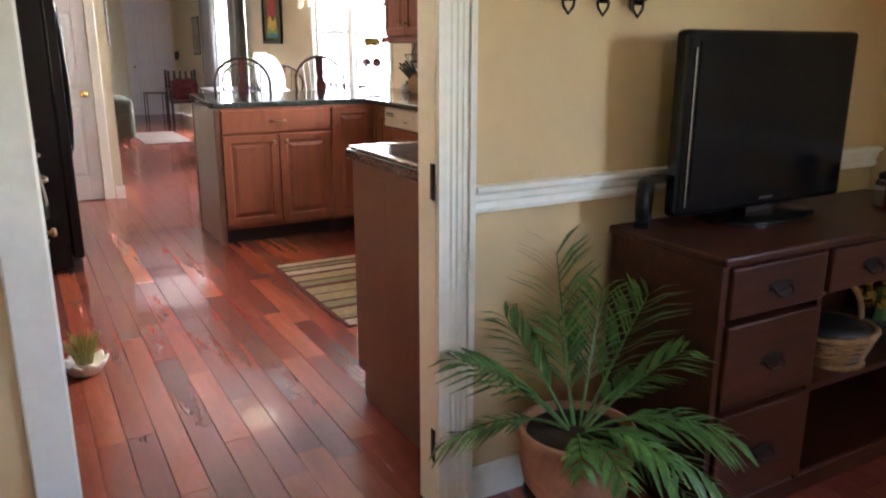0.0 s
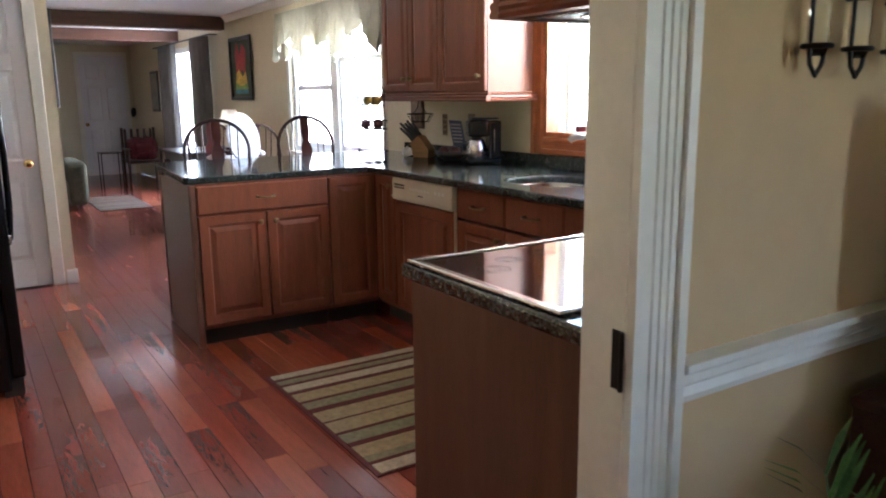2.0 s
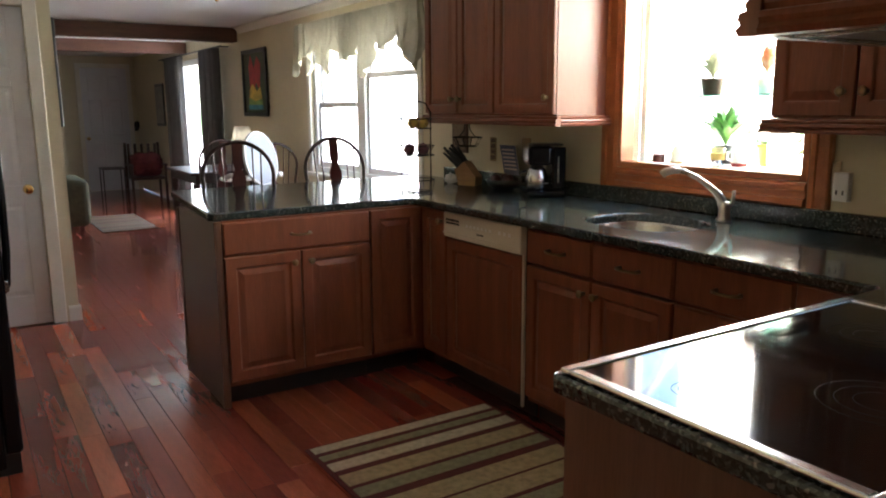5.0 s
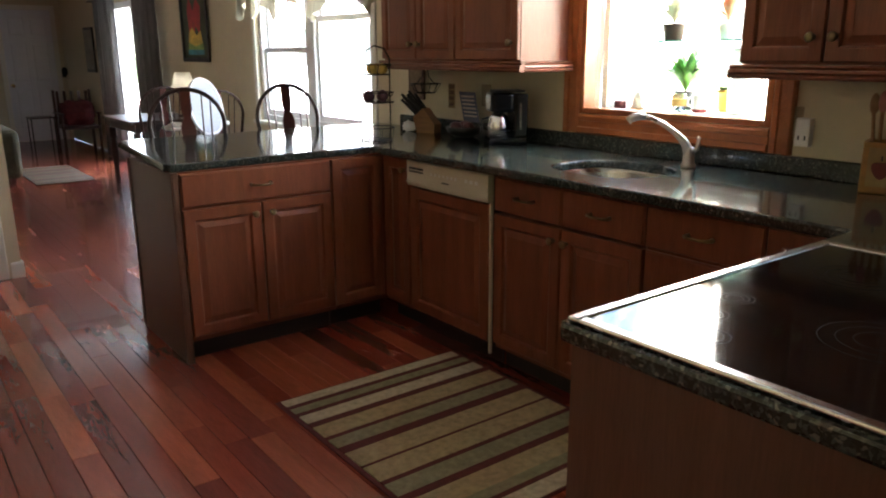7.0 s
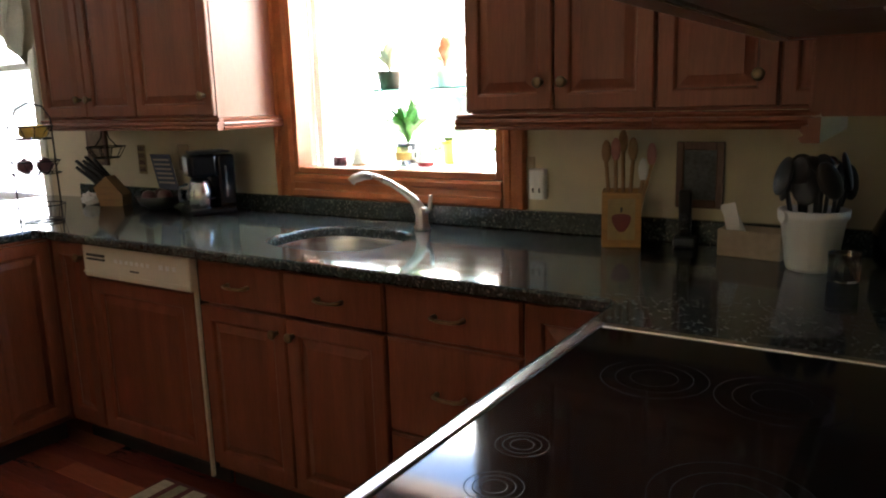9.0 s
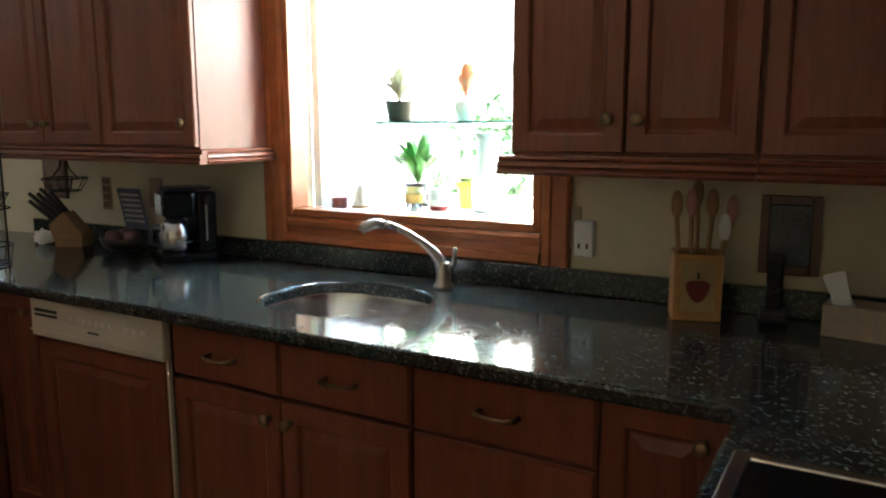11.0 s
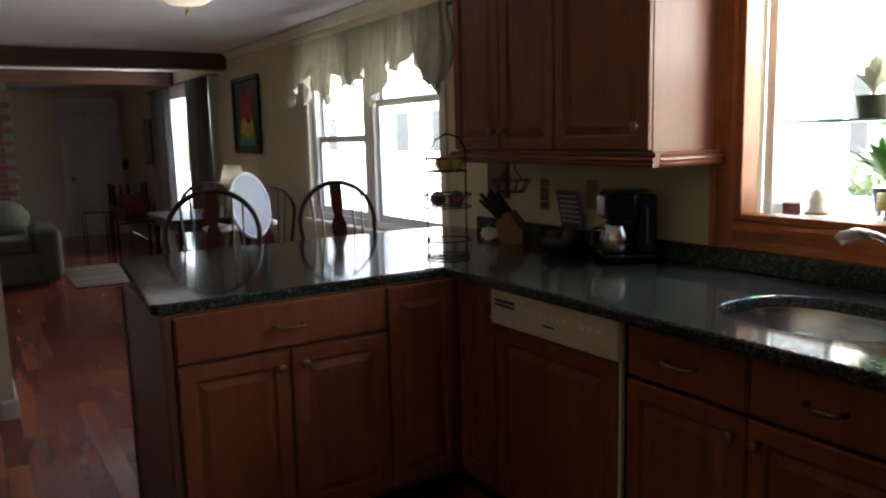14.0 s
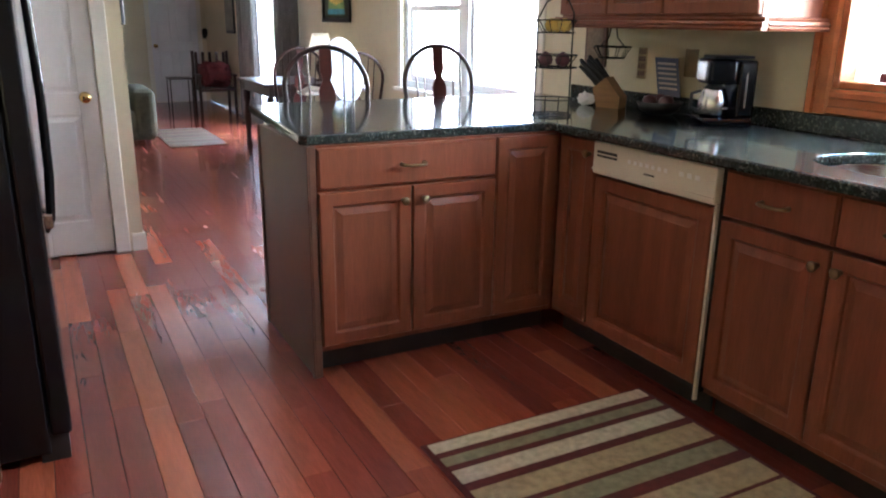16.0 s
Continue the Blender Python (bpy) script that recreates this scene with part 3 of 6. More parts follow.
# cooktop peninsula: its fronts face north, its plain end faces the walkway
cook = thing("base_cabinet", pose(2.115, 2.245, 0, 0, 0, 180), "cherry cooktop cabinet with a plain end panel", "cabinet", "kitchen base cabinets")
bm = B(0.001, 1.125, 0, 0.72, 0.10, 0.872)
part("body", bm, M_cherry, cook)
part("toe_kick", B(0.001, 1.125, 0.065, 0.72, 0.0, 0.099), M_cherry, cook)
for k in range(3):
    f = part("door", raised_front(bmesh.new(), 0.05 + k * 0.35, 0.38 + k * 0.35, 0.125, 0.705), M_cherry, cook)
    knob(f, 0.08 + k * 0.33, 0.64)
    f = part("drawer", raised_front(bmesh.new(), 0.05 + k * 0.35, 0.38 + k * 0.35, 0.715, 0.862, flat=True), M_cherry, cook)
    pull(f, 0.2 + k * 0.33, 0.79)
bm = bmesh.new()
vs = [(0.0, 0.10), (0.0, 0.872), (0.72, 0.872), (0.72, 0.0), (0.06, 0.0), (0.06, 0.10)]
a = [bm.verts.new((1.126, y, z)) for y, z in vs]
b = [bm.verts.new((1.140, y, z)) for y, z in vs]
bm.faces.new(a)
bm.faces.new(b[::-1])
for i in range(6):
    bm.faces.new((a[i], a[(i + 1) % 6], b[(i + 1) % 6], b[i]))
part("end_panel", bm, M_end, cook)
# peninsula end panel and back
pe = thing("peninsula_end_panel", (1.046, PY, 0), "dark stained plywood end panel of the peninsula", "panel")
part("panel", B(0, 0.028, -0.012, 0.64, 0.0, 0.872, 0.003), M_end, pe)
part("edge_strip", B(-0.006, 0.0, -0.012, 0.014, 0.0, 0.871, 0.002), M_end, pe)
part("edge_strip", B(-0.006, 0.0, 0.615, 0.64, 0.0, 0.871, 0.002), M_end, pe)
pb = thing("peninsula_back_panel", (1.076, PY + 0.602, 0), "dark stained back panel of the peninsula", "panel")
part("panel", B(0, 1.72, 0, 0.02, 0.0, 0.872), M_end, pb)

# dishwasher with a cherry panel
dwa = thing("dishwasher", WEST(4.375), "built-in dishwasher with almond control panel and cherry front", "dishwasher")
part("body", B(0.004, 0.605, 0.0, 0.58, 0.09, 0.868), M_plastic, dwa)
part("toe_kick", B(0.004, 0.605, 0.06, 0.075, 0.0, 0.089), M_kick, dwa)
part("door", raised_front(bmesh.new(), 0.006, 0.588, 0.115, 0.735, rail=0.06), M_cherry, dwa)
cp = part("control_panel", B(0.004, 0.605, -0.036, -0.001, 0.745, 0.866, 0.006, 2), M_almond, dwa, "almond plastic control panel")
part("vent", B(0.03, 0.14, -0.0385, -0.0365, 0.826, 0.836), M_plastic, cp)
part("vent", B(0.03, 0.14, -0.0385, -0.0365, 0.812, 0.820), M_plastic, cp)
for k in range(7):
    part("button", B(0.20 + k * 0.030, 0.216 + k * 0.030, -0.0395, -0.0365, 0.812, 0.826, 0.001), M_white, cp)
for k in range(3):
    part("button", B(0.45 + k * 0.035, 0.47 + k * 0.035, -0.0395, -0.0365, 0.812, 0.828, 0.001), M_white, cp)
part("badge", B(0.285, 0.335, -0.0385, -0.0365, 0.786, 0.792), M_plastic, cp)
part("latch", B(0.004, 0.605, -0.040, -0.0365, 0.762, 0.768), M_almond, cp)
part("side_trim", B(0.591, 0.601, -0.014, -0.001, 0.06, 0.744), M_almond, dwa, "almond filler strip")

# countertop: one granite top round the U, cut out for the sink
ct = thing("countertop", (0, 0, 0.874), "polished green-black speckled granite countertop", "countertop")
SINK = [(2.40 + 0.205 * math.copysign(abs(math.cos(a)) ** 0.75, math.cos(a)), 3.375 + 0.235 * math.copysign(abs(math.sin(a)) ** 0.8, math.sin(a))) for a in [2 * math.pi * k / 40 for k in range(40)]]
OUT = [(0.95, 1.525), (2.795, 1.525), (2.795, 5.45), (2.775, 5.70), (1.20, 5.71), (1.11, 5.68), (1.022, 4.64), (1.045, 4.615), (2.035, 4.615), (2.05, 4.60), (2.05, 2.290), (2.035, 2.275), (0.965, 2.265), (0.95, 2.25)]
bm = bmesh.new()
loops = []
for pts in (OUT, SINK):
    vs = [bm.verts.new((x, y, 0.036)) for x, y in pts]
    loops.append([bm.edges.new((vs[i], vs[(i + 1) % len(vs)])) for i in range(len(vs))])
bmesh.ops.triangle_fill(bm, use_beauty=True, use_dissolve=False, edges=loops[0] + loops[1])
top = bm.faces[:]
ret = bmesh.ops.extrude_face_region(bm, geom=top)
bmesh.ops.translate(bm, vec=(0, 0, -0.036), verts=[v for v in ret["geom"] if isinstance(v, bmesh.types.BMVert)])
top_ob = part("top", bm, M_granite, ct)
bev = top_ob.modifiers.new("edge", 'BEVEL')
bev.width, bev.segments, bev.limit_method, bev.angle_limit = 0.008, 2, 'ANGLE', radians(50)
part("backsplash", B(2.772, 2.798, 1.55, 5.44, 0.0362, 0.107, 0.003), M_granite, ct)
part("backsplash", B(0.97, 2.770, 1.522, 1.548, 0.0362, 0.107, 0.003), M_granite, ct)

sk = thing("sink", (2.40, 3.375, 0.874), "undermount brushed stainless steel sink", "sink")
bm = bmesh.new()
rings = []
for s, z in ((1.03, -0.001), (1.0, -0.02), (0.96, -0.13), (0.86, -0.17), (0.25, -0.18), (0.02, -0.182)):
    rings.append([bm.verts.new(((x - 2.40) * s, (y - 3.375) * s, z)) for x, y in SINK])
for a, b in zip(rings, rings[1:]):
    for k in range(40):
        bm.faces.new((a[k], a[(k + 1) % 40], b[(k + 1) % 40], b[k]))
part("bowl", bm, M_steel, sk, smooth=True)
part("drain", lathe([(0.04, -0.179), (0.045, -0.176), (0.03, -0.174)], 20), M_nickel, sk, smooth=True)

fc = thing("faucet", (2.655, 3.205, 0.911), "brushed nickel single-lever pull-out faucet", "faucet")
part("base", lathe([(0.030, 0), (0.030, 0.010), (0.023, 0.018), (0.022, 0.07), (0.019, 0.08)], 18), M_nickel, fc, smooth=True)
dirv = Vector((-0.62, 0.78, 0))
pts = [dirv * d + Vector((0, 0, z)) for d, z in ((0.0, 0.04), (0.012, 0.085), (0.03, 0.11), (0.06, 0.137), (0.105, 0.168), (0.155, 0.192), (0.185, 0.198))]
part("spout", tube(pts, [0.020, 0.019, 0.016, 0.0125, 0.011, 0.011, 0.012], 12), M_nickel, fc, smooth=True)
pts = [dirv * d + Vector((0, 0, z)) for d, z in ((0.178, 0.197), (0.20, 0.199), (0.232, 0.190), (0.245, 0.178))]
part("spray_head", tube(pts, [0.014, 0.016, 0.017, 0.015], 12), M_nickel, fc, smooth=True)
part("lever", tube([(0.0, -0.015, 0.06), (0.0, -0.036, 0.075), (0.0, -0.040, 0.125)], [0.010, 0.008, 0.0065], 10), M_nickel, fc, smooth=True)

# cooktop: it fills the end of the counter, its broad steel rim close to the edge
ck = thing("cooktop", (0.962, 1.69, 0.911), "black ceramic glass electric cooktop with a broad steel rim", "cooktop")
CW, CD, RW = 0.885, 0.558, 0.024
part("glass", B(RW, CW - RW, RW, CD - RW, 0.0, 0.006, 0.002), M_blackglass, ck)
for a in ((0, CW, 0, RW), (0, CW, CD - RW, CD), (0, RW, RW, CD - RW), (CW - RW, CW, RW, CD - RW)):
    part("rim", B(*a, 0.0, 0.010, 0.004, 2), M_steel, ck, "bright steel rim")
part("gasket", B(0.020, CW - 0.020, 0.020, CD - 0.020, 0.0, 0.0045), M_plastic, ck)
M_ring = mat("burner_print", (0.016, 0.016, 0.018), 0.7, spec=0.15)
for x, yy, r in ((0.115, 0.36, 0.040), (0.21, 0.42, 0.036), (0.325, 0.44, 0.036), (0.31, 0.17, 0.095), (0.64, 0.36, 0.085), (0.64, 0.17, 0.095)):
    for q in (1.0, 0.72, 0.44):
        part("burner_ring", shift(tube([(r * q * math.cos(2 * math.pi * k / 32), r * q * math.sin(2 * math.pi * k / 32), 0) for k in range(32)], 0.0009, 4, closed=True), pose(x, yy, 0.0056)), M_ring, ck)

# upper cabinets
UX = 2.468
MOULD = [(0.0, 0.0), (-0.030, 0.0), (-0.036, 0.008), (-0.028, 0.015), (-0.034, 0.022), (-0.030, 0.030), (-0.020, 0.032), (-0.024, 0.040), (-0.018, 0.046), (0.0, 0.046)]


def upper_cabinet(at, width, doors, label, depth=0.33, low=1.318, high=2.10, ends=(True, True)):
    c = thing("wall_cabinet", at, label, "cabinet", "kitchen wall cabinets")
    part("body", B(0, width, 0, depth, low, high), M_cherry, c)
    for x0, x1, kx in doors:
        f = part("door", raised_front(bmesh.new(), x0 + 0.003, x1 - 0.003, low + 0.008, high - 0.05, rail=0.05), M_cherry, c)
        if kx is not None:
            knob(f, kx, low + 0.085)
    e0, e1 = (-0.03 if ends[0] else 0), (width + 0.03 if ends[1] else width)
    m = part("moulding", shift(sweep_x(MOULD, e0, e1), pose(0, 0, low - 0.047)), M_cherry, c, "ribbed bottom moulding")
    for on, x, turn in ((ends[0], 0, -90), (ends[1], width, 90)):
        if on:
            prof = [(y, z) for y, z in MOULD]
            bm = sweep_x(prof, 0, depth) if turn == 90 else sweep_x(prof, -depth, 0)
            part("moulding", shift(bm, pose(x, 0, low - 0.047, 0, 0, turn)), M_cherry, c)
    part("crown", shift(sweep_x([(0, 0), (-0.01, 0), (-0.05, 0.06), (-0.05, 0.075), (0, 0.075)], 0, width), pose(0, 0, high - 0.01)), M_cherry, c)
    return c


UW = lambda y: pose(UX, y, 0, 0, 0, -90)
upper_cabinet(UW(5.13), 0.667, [(0, 0.333, 0.298), (0.333, 0.667, 0.369)], "cherry wall cabinet with two narrow raised-panel doors", ends=(True, False))
upper_cabinet(UW(4.461), 0.461, [(0, 0.461, 0.42)], "cherry wall cabinet with one raised-panel door beside the window", ends=(False, True))
upper_cabinet(UW(2.895), 0.575, [(0, 0.287, 0.252), (0.287, 0.575, 0.323)], "cherry wall cabinet with two doors beside the sink window", ends=(True, False))
upper_cabinet(UW(2.318), 0.446, [(0, 0.30, 0.255), (0.30, 0.446, None)], "cherry corner wall cabinet with one door and a filler panel", ends=(False, False))
upper_cabinet(pose(2.485, 1.87, 0, 0, 0, 180), 0.534, [(0, 0.268, None), (0.268, 0.535, None)], "cherry wall cabinet on the cooktop wall", depth=0.345, low=1.318, ends=(False, False))
# hood cabinet over the cooktop
hc = upper_cabinet(pose(1.948, 1.93, 0, 0, 0, 180), 0.915, [(0, 0.457, None), (0.457, 0.915, None)], "cherry hood cabinet above the cooktop with ribbed moulding", depth=0.405, low=1.50, ends=(True, True))
hd_ = thing("range_hood", (1.06, 1.56, 1.455), "brown under-cabinet range hood with a small light", "range hood")
part("shell", B(0.01, 0.86, 0, 0.36, 0.0, 0.026, 0.004), M_end, hd_)
part("light_lens", B(0.36, 0.52, 0.10, 0.20, -0.006, -0.0005, 0.002), M_white, hd_)
part("front_strip", B(0.0, 0.87, 0.3605, 0.366, -0.004, 0.005, 0.001), M_steel, hd_, "bright steel edge strip")
part("side_strip", B(0.003, 0.0095, 0.0, 0.36, -0.004, 0.005, 0.001), M_steel, hd_, "bright steel edge strip")
part("filter", B(0.05, 0.32, 0.04, 0.26, -0.005, -0.0005, 0.002), M_steel, hd_)

# ---- fridge and west cabinets ----
fr = thing("refrigerator", (0.160, 4.42, 0), "black french-style refrigerator with curved bar handles", "refrigerator")
part("body", B(-0.68, 0, 0.005, 0.90, 0.03, 1.73, 0.006), M_black, fr)
part("grille", B(-0.03, 0.05, 0.02, 0.89, 0.0, 0.08), M_plastic, fr)
for y0, y1, hy in ((0.005, 0.42, 0.385), (0.425, 0.90, 0.46)):
    dd = part("door", B(0.003, 0.062, y0, y1, 0.085, 1.735, 0.012, 3), M_black, fr)
    pts = [(0.06, hy, 0.62), (0.082, hy, 0.66), (0.094, hy, 0.80), (0.099, hy, 1.05), (0.094, hy, 1.32), (0.082, hy, 1.46), (0.06, hy, 1.50)]
    h = part("handle", tube(pts, 0.014, 10), M_black, dd, "black curved bar handle", smooth=True)
    for z in (0.66, 1.46):
        part("bracket", B(0.058, 0.088, hy - 0.016, hy + 0.016, z - 0.03, z + 0.02, 0.006, 2), M_steel, h)
wb = base_cabinet(pose(-0.008, 1.70, 0, 0, 0, 90), 2.68, [("drawer", 2.20, 2.66, *DR, 0), ("drawer", 2.20, 2.66, 0.425, 0.705, 0), ("drawer", 2.20, 2.66, 0.125, 0.415, 0), ("door", 1.50, 2.19, *DO, 1.55), ("drawer", 1.50, 2.19, *DR, 0), ("door", 0.80, 1.49, *DO, 0.85), ("drawer", 0.80, 1.49, *DR, 0)], "cherry drawer cabinet beside the refrigerator", depth=0.56)
wt = thing("west_countertop", (-0.598, 1.685, 0.874), "green-black granite top beside the refrigerator", "countertop")
part("top", B(0, 0.612, 0, 2.695, 0, 0.036, 0.006, 2), M_granite, wt)

sp = thing("refrigerator_side_panel", (-0.595, 4.385, 0), "tall cherry panel beside the refrigerator", "panel")
part("panel", B(0, 0.62, 0, 0.03, 0.0, 2.17, 0.002), M_cherry, sp)

# striped rug
def striped_rug(name, at, w, l, label, along, bands, border):
    """Stripes lie along x; w across x, l along y."""
    r = thing(name, at, label, "rug")
    part("border", B(0, w, 0, l, 0.0, 0.006, 0.002), border, r)
    y = 0.012
    tot = sum(b[0] for b in bands)
    for share, m in bands:
        d = share / tot * (l - 0.024)
        part("stripe", B(0.02, w - 0.02, y, y + d, 0.0055, 0.0085), m, r)
        y += d
    return r


RB = [(3, M_rug_cream), (1, M_rug_red), (2, M_rug_green), (4, M_rug_tan), (1.6, M_rug_red), (3.5, M_rug_green), (1, M_rug_red), (4.5, M_rug_tan), (0.6, M_rug_red), (4.5, M_rug_tan), (2, M_rug_red), (3, M_rug_green), (1, M_rug_red), (4, M_rug_tan), (1.6, M_rug_red), (3, M_rug_cream), (1.2, M_rug_red), (2, M_rug_green), (1.2, M_rug_red), (2.4, M_rug_cream)]
striped_rug("striped_rug", (1.18, 2.87, 0.001), 0.905, 1.14, "striped tan, olive and maroon kitchen rug", 0, RB, M_rug_red)

# ---- family room: dresser, television, palm ----
dr = thing("dresser", (1.40, 0.985, 0), "antique dark wooden dresser with drawers and an open bay", "dresser")
part("top", B(-0.015, 1.16, -0.012, 0.40, 0.745, 0.768, 0.006, 2), M_dresser, dr)
part("side_panel", B(0, 0.022, 0.008, 0.40, 0.05, 0.744), M_dresser, dr)
part("side_panel", B(0.385, 0.405, 0.012, 0.40, 0.05, 0.744), M_dresser, dr)
part("side_panel", B(1.12, 1.142, 0.008, 0.40, 0.05, 0.744), M_dresser, dr)
part("back_panel", B(0.022, 1.12, 0.388, 0.40, 0.05, 0.744), M_dresser, dr)
part("plinth", B(0, 1.142, 0.015, 0.035, 0.0, 0.06, 0.004), M_dresser, dr)
part("shelf", B(0.405, 1.12, 0.02, 0.388, 0.32, 0.34), M_dresser, dr)
part("shelf", B(0.022, 1.12, 0.02, 0.388, 0.055, 0.07), M_dresser, dr)


def bail(parent, x, z, y):
    part("handle", tube([(x - 0.032, y, z), (x - 0.034, y - 0.014, z - 0.012), (x - 0.018, y - 0.018, z - 0.022), (x + 0.018, y - 0.018, z - 0.022), (x + 0.034, y - 0.014, z - 0.012), (x + 0.032, y, z)], 0.0035, 6), M_iron, parent, "dark brass bail handle")
    part("backplate", slab([(x + 0.05 * math.cos(a) * (1 if k % 2 else 0.75), 0.018 * math.sin(a)) for k, a in enumerate([2 * math.pi * q / 16 for q in range(16)])], 0, 0.002), M_iron, parent, at=pose(0, y, z, 90, 0, 0))


for x0, x1, z0, z1 in ((0.026, 0.381, 0.605, 0.735), (0.026, 0.381, 0.36, 0.585), (0.026, 0.381, 0.085, 0.34), (0.409, 1.116, 0.615, 0.735)):
    d = part("drawer", B(x0, x1, -0.004, 0.36, z0, z1, 0.005, 2), M_dresser, dr)
    for xx in ((x0 + x1) / 2,) if x1 < 0.5 else (x0 + 0.17, x1 - 0.17):
        bail(d, xx, (z0 + z1) / 2, -0.005)

tv = thing("television", pose(1.855, 1.285, 0.769, 0, 0, 1), "black flat-screen television standing on the dresser", "television")
part("bezel", B(-0.36, 0.36, -0.035, 0.02, 0.03, 0.525, 0.016, 3), M_black, tv)
part("screen", B(-0.32, 0.325, -0.0375, -0.0355, 0.085, 0.495), mat("tv_screen", (0.006, 0.006, 0.007), 0.16, spec=0.25), tv, "dark glossy screen")
part("back_shell", B(-0.30, 0.30, 0.0205, 0.07, 0.08, 0.45, 0.012, 2), M_plastic, tv)
part("side_strip", B(-0.338, -0.334, -0.0385, -0.0352, 0.06, 0.48), M_steel, tv, "thin silver strip")
part("badge", B(-0.03, 0.03, -0.0375, -0.0352, 0.054, 0.062), M_steel, tv)
part("neck", B(-0.06, 0.06, -0.02, 0.03, 0.012, 0.05), M_plastic, tv)
part("foot", shift(lathe([(0.17, 0), (0.17, 0.008), (0.08, 0.014)], 28), pose(0, -0.03, 0) @ Matrix.Diagonal((1.2, 0.58, 1, 1))), M_black, tv)

clock = thing("desk_ornament", pose(1.46, 1.33, 0.769, 0, 0, 40), "small black round ornament on two feet", "ornament")
part("body", shift(tube([(0.05 * math.cos(2 * math.pi * k / 20), 0, 0.062 + 0.05 * math.sin(2 * math.pi * k / 20)) for k in range(20)], 0.02, 8, closed=True), pose(0, 0, 0.008)), M_iron, clock, smooth=True)
part("dial", lathe([(0.045, -0.006), (0.045, 0.006)], 20), mat("grey_dial", (0.05, 0.05, 0.05), 0.4), clock, at=pose(0, 0, 0.07, 90, 0, 0))
for x in (-0.03, 0.03):
    part("foot", B(x - 0.012, x + 0.012, -0.02, 0.02, 0.0, 0.02, 0.004), M_iron, clock)
for x, y, h, col, lab in ((2.265, 1.10, 0.13, (0.30, 0.03, 0.03), "glass jar with red wax and a dark lid"), (2.33, 1.17, 0.10, (0.5, 0.45, 0.4), "small clear glass candle jar")):
    j = thing("candle_jar", (x, y, 0.769), lab, "candle jar", "candle jars")
    part("jar", lathe([(0.036, 0), (0.038, 0.006), (0.038, h * 0.75), (0.03, h * 0.82)], 18), M_glass, j, smooth=True)
    part("wax", lathe([(0.034, 0.004), (0.034, h * 0.5)], 16), mat("wax", col, 0.6), j)
    part("lid", lathe([(0.032, h * 0.83), (0.032, h), (0.02, h + 0.006)], 16), M_iron, j)

bk = thing("wicker_basket", (2.03, 1.10, 0.341), "wicker basket with a hooped handle on the dresser shelf", "basket")
M_wicker = mat("wicker", (0.30, 0.17, 0.07), 0.8, vary=0.3, scale=30, bump=0.6)
for k in range(6):
    r = 0.10 + 0.008 * k
    part("weave", tube([(r * math.cos(2 * math.pi * q / 24), 0.8 * r * math.sin(2 * math.pi * q / 24), 0.010 + 0.017 * k + 0.003 * (q % 2)) for q in range(24)], 0.0095, 6, closed=True), M_wicker, bk)
part("base", lathe([(0.10, 0.0), (0.10, 0.01)], 24), M_wicker, bk)
part("hoop", tube(arc(0, 0.09, 0.14, 0.15, 0, 180, 16), 0.009, 8), M_wicker, bk)
part("lining", lathe([(0.09, 0.012), (0.12, 0.10), (0.06, 0.125), (0.02, 0.12)], 20), M_plastic, bk, "dark cloth contents", smooth=True)
yp = thing("yellow_flower_bunch", (2.30, 1.12, 0.341), "bunch of yellow dried flowers in a dark pot", "flowers")
part("pot", lathe([(0.035, 0), (0.05, 0.07)], 16), M_plastic, yp)
bm = bmesh.new()
rn = random.Random(3)
for _ in range(70):
    p = Vector((rn.gauss(0, 0.05), rn.gauss(0, 0.04), 0.12 + abs(rn.gauss(0, 0.06))))
    bmesh.ops.create_cone(bm, cap_ends=True, segments=5, radius1=0.013, radius2=0.003, depth=0.01, matrix=Matrix.Translation(p) @ Euler((rn.uniform(-1, 1), rn.uniform(-1, 1), 0)).to_matrix().to_4x4())
tagged(part("bloom_cluster", bm, mat("yellow_bloom", (0.45, 0.30, 0.05), 0.8, vary=0.3), yp), kind="stuff")
part("stems", tube([(0, 0, 0.05), (0.01, 0, 0.17)], 0.02, 6), M_leaf, yp)


